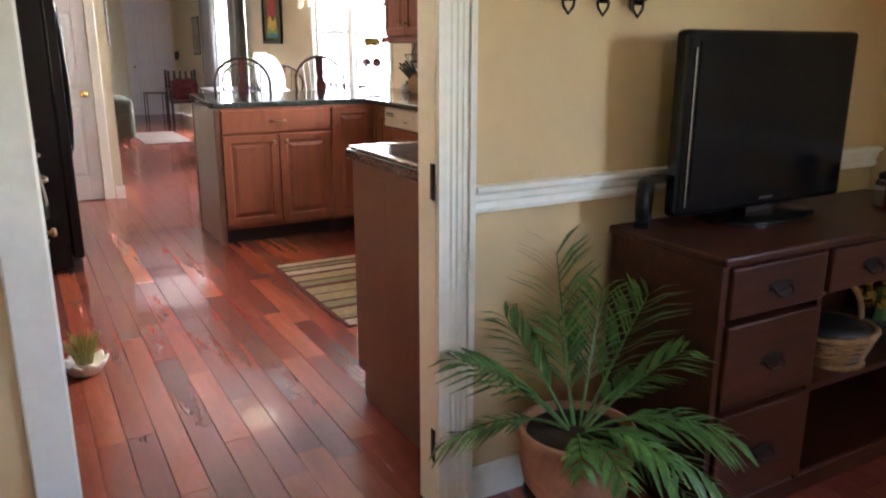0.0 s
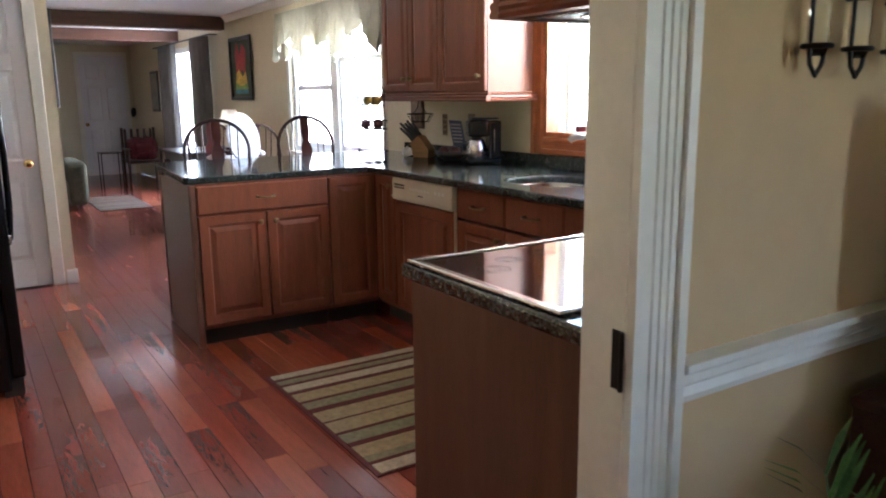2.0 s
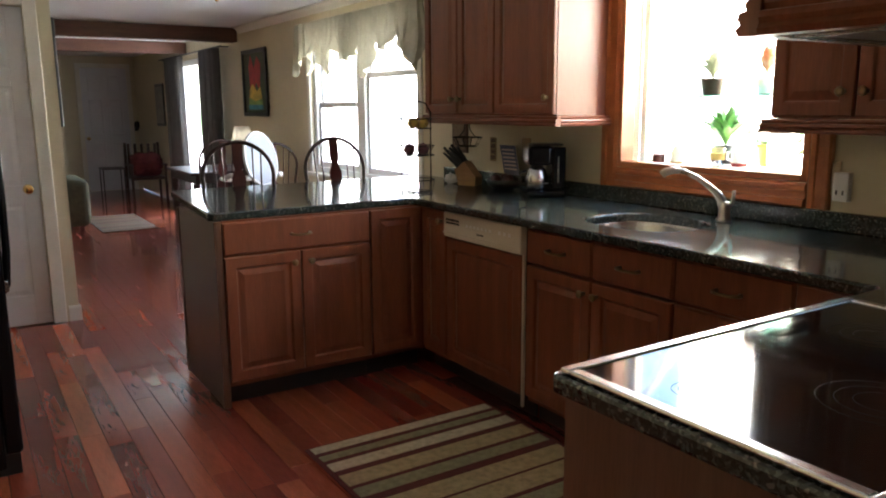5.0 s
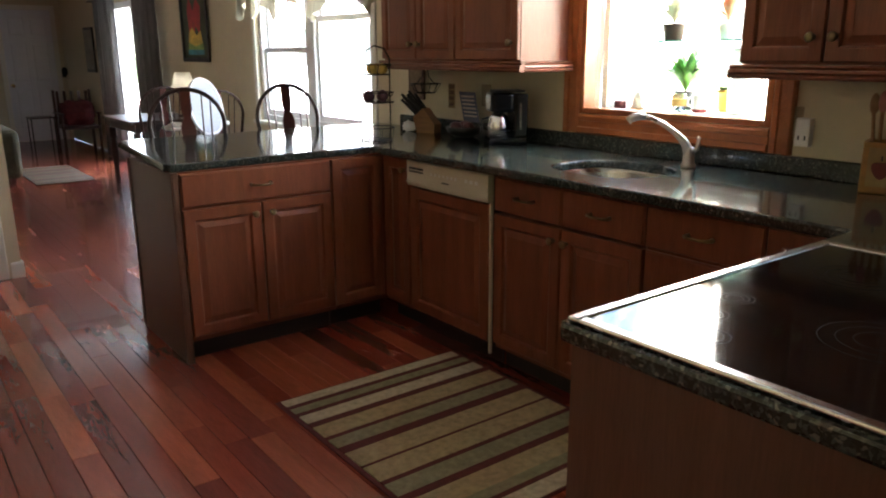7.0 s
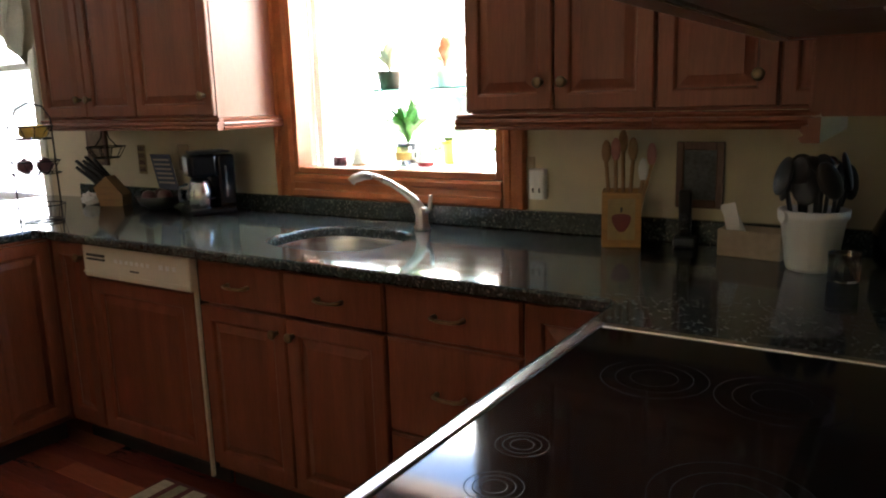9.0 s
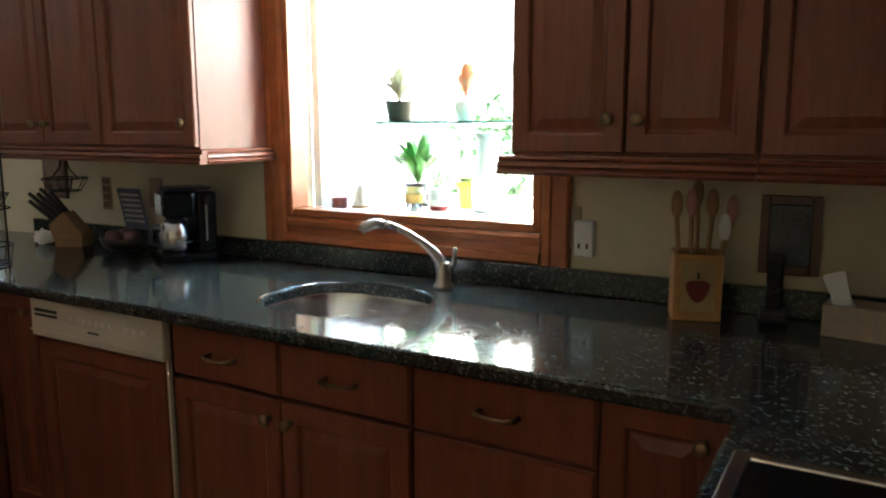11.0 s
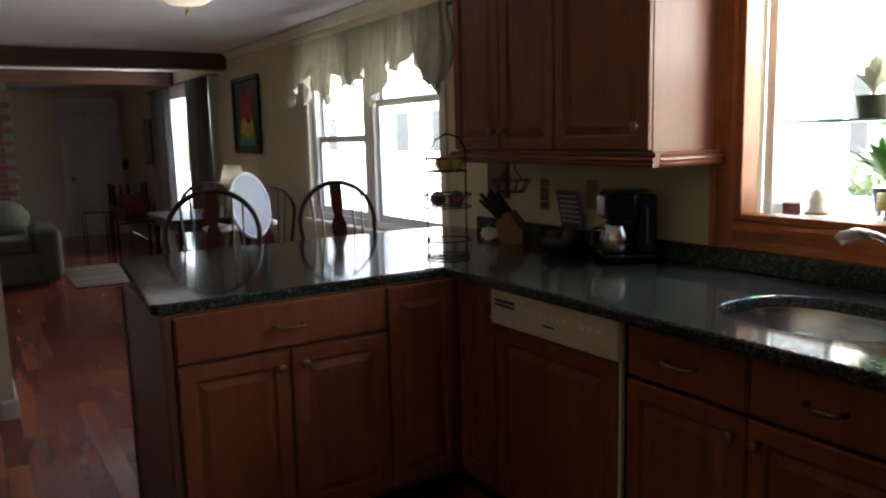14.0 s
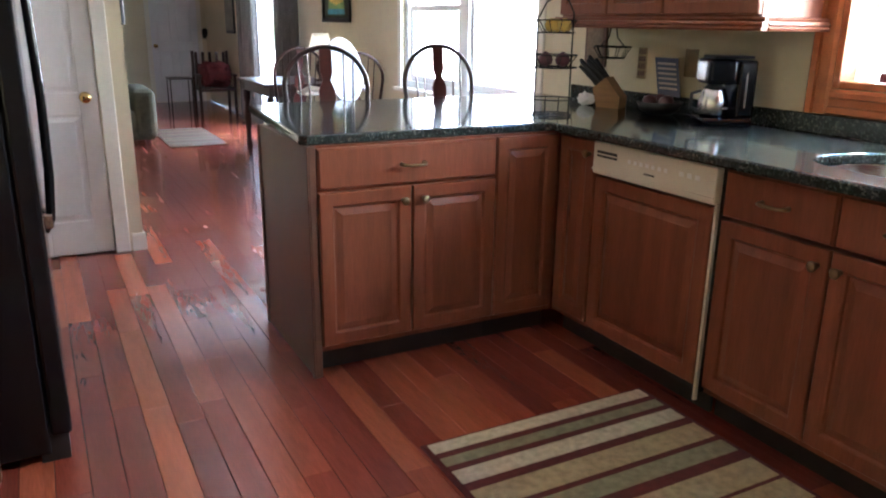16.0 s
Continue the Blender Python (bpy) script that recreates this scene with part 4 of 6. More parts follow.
def frond(rn, yaw, lean, length, droop):
    """A palm leaf: an arching stalk with two rows of narrow leaflets."""
    bm = bmesh.new()
    pts = []
    for i in range(13):
        u = i / 12
        out = length * (math.sin(lean) * u + 0.25 * droop * u * u)
        up = length * (math.cos(lean) * u - droop * u * u)
        pts.append(Vector((out, 0, up)))
    tube(pts, [0.005 - 0.0035 * i / 12 for i in range(13)], 5, bm)
    for i in range(4, 13):
        for j in (0,) if i % 2 else (0, 0.5):
            if i + j > 12:
                continue
            p = pts[i].lerp(pts[min(i + 1, 12)], j)
            d = (pts[min(i + 1, 12)] - pts[i - 1]).normalized()
            u = (i + j - 4) / 8
            ln = 0.5 * length * (0.35 + 0.65 * math.sin(math.pi * (0.15 + 0.75 * u))) * rn.uniform(0.8, 1.12) * 0.84
            for s in (-1, 1):
                w = (d * 0.85 + Vector((0, s * 0.75, 0)) + Vector((0, 0, -0.12 + rn.uniform(-0.12, 0.08)))).normalized()
                side = w.cross(Vector((0, 0, 1))).normalized() * 0.0064
                a, b2, c2 = p, p + w * ln * 0.5 + Vector((0, 0, 0.004)), p + w * ln + Vector((0, 0, -0.12 * ln))
                v = [bm.verts.new(q) for q in (a - side * 0.4, a + side * 0.4, b2 + side, b2 - side, c2 + side * 0.15, c2 - side * 0.15)]
                bm.faces.new((v[0], v[1], v[2], v[3]))
                bm.faces.new((v[3], v[2], v[4], v[5]))
    return shift(bm, Matrix.Rotation(yaw, 4, 'Z'))


pp = thing("potted_palm", (1.085, 1.12, 0.0), "green parlour palm in a weathered terracotta pot", "plant")
part("stand", lathe([(0.12, 0.0), (0.12, 0.03), (0.06, 0.05), (0.065, 0.12), (0.11, 0.145), (0.13, 0.165), (0.12, 0.165)], 24), M_dark, pp, "dark wooden plant stand", smooth=True)
part("pot", lathe([(0.075, 0.15), (0.10, 0.163), (0.128, 0.205), (0.141, 0.265), (0.138, 0.315), (0.146, 0.325), (0.146, 0.347), (0.134, 0.350), (0.126, 0.305)], 32), M_terra, pp, smooth=True)
part("soil", lathe([(0.125, 0.32), (0.125, 0.33), (0.08, 0.34)], 24), M_soil, pp)
rn = random.Random(11)
FRONDS = ((80, 16, 0.44, 0.02), (140, 44, 0.37, 0.27), (160, 36, 0.33, 0.22), (146, 60, 0.30, 0.66), (10, 34, 0.40, 0.08), (35, 26, 0.36, 0.04), (110, 34, 0.34, 0.12), (-20, 40, 0.34, 0.2),
          (-40, 55, 0.36, 0.50), (-30, 60, 0.33, 0.60), (-52, 62, 0.31, 0.76), (-64, 66, 0.27, 0.85), (70, 30, 0.30, 0.14), (10, 50, 0.30, 0.40), (-75, 50, 0.26, 0.6), (235, 58, 0.17, 0.55), (-100, 60, 0.20, 0.6))
for yaw, lean, ln, droop in FRONDS:
    part("frond", frond(rn, radians(yaw), radians(lean), ln, droop), M_leaf, pp, at=pose(0.02 * math.cos(radians(yaw)), 0.02 * math.sin(radians(yaw)), 0.335))

for x, z in ((1.225, 1.330), (1.338, 1.328), (1.458, 1.326)):
    s = thing("wall_candle_holder", (x, TVY - 0.001, z), "black iron wall holder with a glass tube", "candle holder", "row of wall candle holders")
    for dx in (-0.018, 0.018):
        part("rod", tube([(dx, -0.03, 0.03), (dx, -0.03, 0.34)], 0.003, 6), M_iron, s)
    for zz in (0.045, 0.125, 0.33):
        part("band", shift(tube([(0.021 * math.cos(2 * math.pi * k / 16), 0.021 * math.sin(2 * math.pi * k / 16), 0) for k in range(16)], 0.0045, 6, closed=True), pose(0, -0.03, zz)), M_iron, s)
    part("tip", tube([(-0.019, -0.03, 0.035), (-0.016, -0.03, 0.018), (0, -0.03, 0.0), (0.016, -0.03, 0.018), (0.019, -0.03, 0.035)], 0.004, 6), M_iron, s)
    part("glass_tube", lathe([(0.013, 0.03), (0.016, 0.04), (0.016, 0.33)], 14, at=(0, -0.03, 0)), M_glass, s, smooth=True)
    part("hook", tube([(0, 0.0, 0.345), (0, -0.03, 0.345), (0, -0.03, 0.33)], 0.003, 6), M_iron, s)

# small planter on the kitchen floor
sb = thing("shell_planter", (0.092, 2.90, 0.0), "white shell-shaped bowl with a spiky green plant", "planter")
bm = bmesh.new()
rings = []
for r, z in ((0.035, 0.0), (0.06, 0.015), (0.082, 0.05), (0.085, 0.062), (0.078, 0.06), (0.06, 0.045)):
    rings.append([bm.verts.new((r * (1 + 0.06 * math.cos(9 * a)) * math.cos(a), r * (1 + 0.06 * math.cos(9 * a)) * math.sin(a), z + 0.008 * math.cos(9 * a) * r / 0.08)) for a in [2 * math.pi * k / 54 for k in range(54)]])
for a, b in zip(rings, rings[1:]):
    for k in range(54):
        bm.faces.new((a[k], a[(k + 1) % 54], b[(k + 1) % 54], b[k]))
bm.faces.new(rings[0][::-1])
bm.faces.new(rings[-1])
part("bowl", bm, M_white, sb, smooth=True)
bm = bmesh.new()
rn = random.Random(8)
for _ in range(120):
    a, l, u = rn.uniform(0, 6.28), rn.uniform(0.07, 0.13), rn.uniform(0.1, 0.9)
    tip = Vector((math.cos(a) * u * 0.09, math.sin(a) * u * 0.09, 0.045 + l))
    tube([(math.cos(a) * u * 0.03, math.sin(a) * u * 0.03, 0.045), tip * 0.6 + Vector((0, 0, 0.02)), tip], [0.005, 0.004, 0.001], 4, bm)
# leaf colour lifted paler to stand in for light falling on the plant
tagged(part("foliage", bm, mat("lit_pale_spiky_leaf", (0.36, 0.37, 0.13), 0.6, vary=0.3, island=0.3), sb), kind="stuff")

# ---- dining room ----


def windsor(at, seat, top, label, material=None, group="hoop-back chairs"):
    """A hoop-back chair or stool with a pierced splat; it faces -y (the sitter looks to -y)."""
    material = material or M_dark
    c = thing("hoop_back_chair", at, label, "chair", group)
    w, hb = 0.215, top - seat
    part("seat", shift(lathe([(0.17, 0), (0.205, 0.012), (0.205, 0.028), (0.19, 0.036)], 24), pose(0, 0, seat - 0.036)), material, c, smooth=True)
    for sx in (-1, 1):
        for sy in (-1, 1):
            part("leg", tube([(sx * 0.13, sy * 0.12, seat - 0.03), (sx * 0.155, sy * 0.145, seat * 0.55), (sx * 0.16, sy * 0.15, seat * 0.5), (sx * 0.185, sy * 0.175, 0.0)], [0.014, 0.021, 0.015, 0.012], 8), material, c, smooth=True)
    for sx in (-1, 1):
        part("stretcher", tube([(sx * 0.17, -0.16, seat * 0.32), (sx * 0.17, 0.16, seat * 0.32)], 0.011, 8), material, c)
    part("stretcher", tube([(-0.17, 0, seat * 0.32), (0.17, 0, seat * 0.32)], 0.011, 8), material, c)
    hoop = [(-0.17, 0.15, seat)] + [(x, 0.155 + 0.13 * (z - 0) , seat + z) for x, y, z in arc(0, hb - w, w, w - 0.012, 190, -10, 22)] + [(0.17, 0.15, seat)]
    part("hoop", tube(hoop, 0.0125, 8), material, c, smooth=True)
    yb = lambda z: 0.155 + 0.13 * z
    prof = [(0.034, 0.0), (0.020, 0.10), (0.052, 0.20), (0.058, 0.28), (0.046, 0.37), (0.018, 0.45), (0.040, 0.52), (0.042, 0.60), (0.020, 0.70), (0.032, 0.78), (0.030, 1.0)]
    splat = bmesh.new()
    H = hb - 0.012
    for sgn in (1,):
        left = [(-r, z * H) for r, z in prof]
        right = [(r, z * H) for r, z in reversed(prof)]
        ring = left + right
        f = [splat.verts.new((x, yb(z) - 0.006, seat + z)) for x, z in ring]
        g = [splat.verts.new((x, yb(z) + 0.006, seat + z)) for x, z in ring]
        n = len(ring)
        for i in range(len(prof) - 1):
            splat.faces.new((f[i], f[i + 1], f[n - 2 - i], f[n - 1 - i]))
            splat.faces.new((g[n - 1 - i], g[n - 2 - i], g[i + 1], g[i]))
        for i in range(n):
            splat.faces.new((f[i], f[(i + 1) % n], g[(i + 1) % n], g[i]))
    part("splat", splat, mat("splat_wood", (0.10, 0.022, 0.018), 0.3, vary=0.2) if material is M_dark else material, c, "shaped vase splat")
    for x in (-0.145, -0.095, 0.095, 0.145):
        zt = (hb - w) + math.sqrt(max(0, 1 - (x / w) ** 2)) * (w - 0.012)
        part("spindle", tube([(x * 0.85, yb(0), seat), (x, yb(zt), seat + zt)], 0.005, 6), material, c)
    return c


windsor(pose(2.215, 5.66, 0, 0, 0, 4), 0.62, 1.178, "dark cherry hoop-back bar stool behind the peninsula")
windsor(pose(1.545, 5.68, 0, 0, 0, -6), 0.62, 1.170, "dark cherry hoop-back bar stool behind the peninsula")
tb = thing("dining_table", (2.38, 9.30, 0), "dark wooden dining table against the wall", "table")
part("tabletop", B(-0.36, 0.36, -0.50, 0.50, 0.715, 0.745, 0.008, 2), M_dark, tb)
part("apron", B(-0.30, 0.30, -0.44, 0.44, 0.63, 0.714), M_dark, tb)
for sx in (-1, 1):
    for sy in (-1, 1):
        part("leg", lathe([(0.022, 0), (0.03, 0.1), (0.02, 0.15), (0.036, 0.35), (0.022, 0.5), (0.036, 0.54), (0.036, 0.63)], 12, at=(sx * 0.29, sy * 0.43, 0)), M_dark, tb, smooth=True)
windsor(pose(2.22, 8.62, 0, 0, 0, 180), 0.45, 1.08, "dark hoop-back dining chair at the table end")
windsor(pose(2.56, 8.10, 0, 0, 0, 170), 0.45, 1.06, "dark hoop-back dining chair by the wall")

hcw = thing("high_chair", (2.27, 7.55, 0), "white plastic child's high chair with an oval back", "high chair")
bm = slab([(0.17 * math.cos(a), 0.22 * math.sin(a)) for a in [2 * math.pi * k / 32 for k in range(32)]], -0.012, 0.012)
bmesh.ops.bevel(bm, geom=[e for e in bm.edges if abs(e.verts[0].co.z - e.verts[1].co.z) < 1e-6], offset=0.008, segments=2, affect='EDGES')
# white back and rim toned grey: their shading is put into the colour
part("backrest", shift(bm, pose(0, -0.05, 0.94, 78, 0, 25)), mat("shaded_white_plastic", (0.22, 0.23, 0.26), 0.4, vary=0.06, scale=6), hcw)
part("rim", shift(tube([(0.175 * math.cos(2 * math.pi * k / 32), 0.225 * math.sin(2 * math.pi * k / 32), 0.0) for k in range(32)], 0.014, 8, closed=True), pose(0, -0.056, 0.94, 78, 0, 25)), mat("shaded_white_rim", (0.48, 0.48, 0.50), 0.4), hcw, smooth=True)
part("seat", B(-0.17, 0.17, -0.02, 0.28, 0.56, 0.60, 0.015, 2), M_white, hcw)
part("tray", B(-0.22, 0.22, 0.20, 0.42, 0.74, 0.765, 0.012, 2), M_white, hcw)
for sx in (-1, 1):
    part("arm", tube([(sx * 0.18, -0.03, 0.80), (sx * 0.21, 0.12, 0.80), (sx * 0.21, 0.32, 0.755)], 0.022, 8), M_white, hcw, smooth=True)
    for sy, y0 in ((-1, 0.0), (1, 0.24)):
        part("leg", tube([(sx * 0.15, y0, 0.57), (sx * 0.24, y0 + sy * 0.12, 0.0)], 0.017, 8), M_white, hcw)

lp = thing("table_lamp", (2.63, 9.05, 0.746), "table lamp with a white bell shade", "lamp")
part("base", lathe([(0.06, 0), (0.06, 0.015), (0.02, 0.03), (0.045, 0.10), (0.05, 0.14), (0.015, 0.22), (0.008, 0.30)], 20), M_dark, lp, smooth=True)
part("shade", lathe([(0.125, 0.27), (0.10, 0.33), (0.075, 0.43), (0.072, 0.431), (0.097, 0.331), (0.12, 0.272)], 24), cloth_material("lit_shade", (0.86, 0.84, 0.78), 0.55), lp, smooth=True)
bulb = bpy.data.lights.new("lamp_bulb", 'POINT')
bulb.energy, bulb.color, bulb.shadow_soft_size = 0.06, (1, 0.93, 0.82), 0.03
new("lamp_bulb", bulb).location = (2.63, 9.05, 1.09)

# abstract picture, flat by nature
pic = thing("framed_picture", (2.798, 9.02, 1.275), "framed abstract print in red, gold, green and blue", "picture")
W, H = 0.73, 0.675
part("mount", B(-0.012, -0.002, -W / 2 + 0.03, W / 2 - 0.03, 0.03, H - 0.03), mat("olive_mount", (0.07, 0.085, 0.045), 0.7, vary=0.3, scale=6), pic)
for a in ((-W / 2, -W / 2 + 0.04, 0, H), (W / 2 - 0.04, W / 2, 0, H), (-W / 2 + 0.04, W / 2 - 0.04, 0, 0.04), (-W / 2 + 0.04, W / 2 - 0.04, H - 0.04, H)):
    part("frame", B(-0.03, -0.0125, a[0], a[1], a[2], a[3], 0.004), M_plastic, pic)
art = [("red", (0.42, 0.03, 0.02), [(-0.13, 0.28), (-0.05, 0.22), (0.02, 0.34), (0.10, 0.26), (0.14, 0.52), (0.05, 0.60), (-0.02, 0.48), (-0.10, 0.62), (-0.15, 0.50)]),
       ("gold", (0.62, 0.42, 0.06), [(-0.16, 0.18), (0.0, 0.14), (0.15, 0.17), (0.12, 0.30), (0.03, 0.25), (-0.06, 0.33), (-0.14, 0.28)]),
       ("green", (0.22, 0.32, 0.08), [(-0.17, 0.11), (0.17, 0.10), (0.16, 0.18), (0.0, 0.15), (-0.16, 0.19)]),
       ("blue", (0.05, 0.22, 0.28), [(-0.18, 0.07), (0.18, 0.07), (0.17, 0.115), (-0.17, 0.12)])]
for i, (nm, colr, pts) in enumerate(art):
    bm = slab([(u, v) for u, v in pts], 0, 0.0012)
    part("print_area", shift(bm, Matrix(((0, 0, -1, -0.0125 - 0.0014 * i), (-1.25, 0, 0, 0), (0, 1, 0, 0), (0, 0, 0, 1)))), mat("print_" + nm, colr, 0.6, vary=0.3, scale=14), pic)

# valance and rod over the dining window
vl = thing("window_valance", (2.71, 0, 0), "sheer cream valance with ragged scallops on a black rod", "valance")
part("rod", tube([(0, 5.50, 2.035), (0, 7.64, 2.035)], 0.009, 8), M_iron, vl, "black curtain rod")
for y in (5.49, 7.65):
    part("finial", shift(lathe([(0.004, -0.02), (0.02, -0.008), (0.022, 0.005), (0.008, 0.02)], 12), pose(0, y, 2.035, 90)), M_iron, vl, smooth=True)
    part("bracket", tube([(0.0, y + (0.03 if y < 6 else -0.03), 2.035), (0.089, y + (0.03 if y < 6 else -0.03), 2.035)], 0.006, 6), M_iron, vl)
bm = bmesh.new()
rn = random.Random(5)
NV, MV = 420, 12
low = []
for i in range(NV + 1):
    u = i / NV
    ph = u * 9.4 + 0.35 * math.sin(9 * u)
    s = abs(2 * (ph % 1.0) - 1)
    deep = 0.19 + 0.07 * math.sin(2.3 * math.floor(ph) + 0.7)
    low.append(2.035 - (0.20 + deep * (1 - s) ** 0.75 + 0.025 * math.sin(17 * u + 1) + 0.012 * math.sin(97 * u)))
grid = []
for i in range(NV + 1):
    u = i / NV
    y = 5.53 + u * 2.07
    colv = []
    for j in range(MV + 1):
        v = j / MV
        z = 2.05 + (low[i] - 2.05) * v
        d = (0.020 * math.sin(u * 150 + 1.5 * math.sin(u * 23)) + 0.009 * math.sin(u * 331 + 2 * math.sin(u * 47))) * (0.5 + 0.7 * v) + 0.03 * math.sin(u * 41 + v * 2) * v - 0.012
        colv.append(bm.verts.new((d - 0.02, y + 0.02 * math.sin(7 * v + 31 * u) * v, z)))
    grid.append(colv)
for i in range(NV):
    for j in range(MV):
        bm.faces.new((grid[i][j], grid[i + 1][j], grid[i + 1][j + 1], grid[i][j + 1]))
part("cloth", bm, M_valance, vl, "sheer ragged cloth", smooth=True)


def curtain(at, width, height, label, seed):
    c = thing("curtain", at, label, "curtain", "patio curtains")
    bm = bmesh.new()
    n = 60
    top, bot = [], []
    for i in range(n + 1):
        u = i / n
        d = 0.035 * math.sin(u * 34 + seed) + 0.012 * math.sin(u * 90)
        top.append(bm.verts.new((d, u * width, height)))
        bot.append(bm.verts.new((d * 1.2, u * width * 1.05, 0.0)))
    for i in range(n):
        bm.faces.new((top[i], top[i + 1], bot[i + 1], bot[i]))
    ob = part("drape", bm, M_curtain, c, smooth=True)
    sol = ob.modifiers.new("cloth", 'SOLIDIFY')
    sol.thickness = 0.004
    return c


curtain((2.70, 10.0, 0.02), 0.68, 2.0, "dark grey curtain panel gathered beside the patio door", 0)
curtain((2.70, 11.62, 0.02), 0.80, 2.0, "dark grey curtain panel gathered beside the patio door", 2)
cr = thing("curtain_rod", (2.70, 0, 2.03), "black curtain rod above the patio door", "curtain rod")
part("rod", tube([(0, 9.85, 0), (0, 12.8, 0)], 0.010, 8), M_iron, cr)
for y in (9.87, 12.78):
    part("bracket", tube([(0, y, 0), (0.099, y, 0)], 0.007, 6), M_iron, cr)

def glow_material(name, colour, light, strength):
    m = mat(name, colour, 0.35)
    e = m.node_tree.nodes["Principled BSDF"]
    e.inputs["Emission Color"].default_value = (*light, 1)
    e.inputs["Emission Strength"].default_value = strength
    return m


cl = thing("ceiling_light", (1.65, 6.40, CEIL), "lit frosted dome ceiling light with a brass finial", "ceiling light")
part("canopy", lathe([(0.10, -0.02), (0.12, -0.001)], 24), M_brass, cl)
part("dome", lathe([(0.02, -0.125), (0.09, -0.112), (0.15, -0.075), (0.17, -0.03), (0.165, -0.021)], 32), glow_material("lit_frosted_glass", (0.85, 0.83, 0.76), (1.0, 0.86, 0.62), 0.10), cl, smooth=True)
part("finial", lathe([(0.005, -0.165), (0.012, -0.155), (0.007, -0.14), (0.014, -0.126)], 12), M_brass, cl, smooth=True)

# ---- living room ----
so = thing("sofa", (0.78, 11.08, 0), "sage green upholstered sofa with loose cushions", "sofa")
part("base", B(-0.95, 0.55, -0.42, 0.42, 0.05, 0.36, 0.03, 2), M_sofa, so)
part("backrest", B(-0.95, 0.30, 0.24, 0.46, 0.30, 0.78, 0.06, 3), M_sofa, so)
part("armrest", B(0.34, 0.58, -0.44, 0.44, 0.05, 0.58, 0.07, 3), M_sofa, so)
part("armrest", B(-1.12, -0.90, -0.44, 0.44, 0.05, 0.58, 0.07, 3), M_sofa, so)
for x in (-0.88, -0.27):
    part("seat_cushion", B(x, x + 0.59, -0.44, 0.22, 0.365, 0.50, 0.04, 3), M_sofa, so)
for x, r in ((0.12, 12), (-0.35, -8), (-0.72, 6)):
    bm = bmesh.new()
    bmesh.ops.create_uvsphere(bm, u_segments=16, v_segments=10, radius=1)
    part("cushion", shift(bm, pose(x, 0.10, 0.67, -20, 0, r) @ Matrix.Diagonal((0.24, 0.09, 0.19, 1))), M_sofa, so, smooth=True)
for sx in (-1.0, 0.45):
    for sy in (-0.34, 0.36):
        part("foot", B(sx, sx + 0.05, sy - 0.025, sy + 0.025, 0.0, 0.055), M_dark, so)
M_rug_brown = mat("faded_brown_rug", (0.085, 0.056, 0.034), 0.95, vary=0.25, scale=25, bump=0.4, bump_scale=200)
M_rug_fawn = mat("faded_fawn_rug", (0.115, 0.085, 0.052), 0.95, vary=0.25, scale=25, bump=0.4, bump_scale=200)
LB = [(3, M_rug_brown), (2, M_rug_fawn), (2, M_rug_brown), (0.6, M_rug_red), (3, M_rug_fawn), (1, M_rug_brown), (2, M_rug_fawn), (0.6, M_rug_red)] * 2
striped_rug("living_room_rug", (1.42, 10.36, 0.001), 0.60, 1.45, "faded striped runner rug on the living room floor", 0, LB, M_rug_brown)
fp = thing("brick_chimney", (0.2, 12.6, 0), "red brick chimney breast", "chimney")
part("core", B(0.0, 0.93, 0.012, 1.7, 0.0, 2.17), M_mortar, fp)
bmesh_brick = bpy.data.meshes.new("brick")
bm = B(0, 0.20, 0, 0.03, 0, 0.062, 0.003)
bm.to_mesh(bmesh_brick)
bm.free()
bmesh_brick.materials.append(M_brick)
for row in range(29):
    for k in range(5):
        xo = 0.002 + k * 0.212 - (0.106 if row % 2 else 0)
        if xo < -0.01 or xo + 0.2 > 0.96:
            continue
        ob = new("brick", bmesh_brick)
        ob.parent = fp
        ob.location = (xo, -0.016, 0.004 + row * 0.0735)

rk = thing("armchair", pose(2.50, 13.25, 0) @ Matrix.Diagonal((0.95, 0.95, 0.86, 1)), "dark wooden armchair with a red plaid throw", "chair")
for sx in (-0.25, 0.25):
    for sy in (-0.22, 0.22):
        part("leg", tube([(sx, sy, 0), (sx, sy, 0.62 if sy < 0 else 1.0)], 0.022, 8), M_dark, rk)
    part("arm", B(sx - 0.035, sx + 0.035, -0.26, 0.24, 0.62, 0.645, 0.006), M_dark, rk)
part("seat", B(-0.25, 0.25, -0.24, 0.24, 0.38, 0.44, 0.02, 2), M_dark, rk)
for k in range(5):
    part("slat", B(-0.22 + k * 0.10, -0.18 + k * 0.10, 0.21, 0.23, 0.44, 0.98), M_dark, rk)
bm = B(-0.20, 0.22, -0.20, 0.20, 0.441, 0.82, 0.10, 3)
bmesh.ops.subdivide_edges(bm, edges=bm.edges[:], cuts=2, use_grid_fill=True)
rn = random.Random(77)
for v in bm.verts:
    v.co.z = max(0.442, v.co.z + rn.uniform(-0.05, 0.04)) if v.co.z > 0.46 else v.co.z
    v.co.x += rn.uniform(-0.02, 0.02)
part("throw", bm, mat("red_plaid_throw", (0.15, 0.025, 0.03), 0.95, vary=0.35, scale=16, bump=0.5), rk, "crumpled red plaid throw", smooth=True)
sd = thing("side_table", (2.06, 13.45, 0), "small black metal side table beside the armchair", "table")
part("tabletop", B(-0.16, 0.16, -0.16, 0.16, 0.48, 0.50, 0.004), M_dark, sd)
for sx in (-0.145, 0.145):
    for sy in (-0.145, 0.145):
        part("leg", tube([(sx, sy, 0), (sx, sy, 0.48)], 0.008, 8), M_iron, sd)
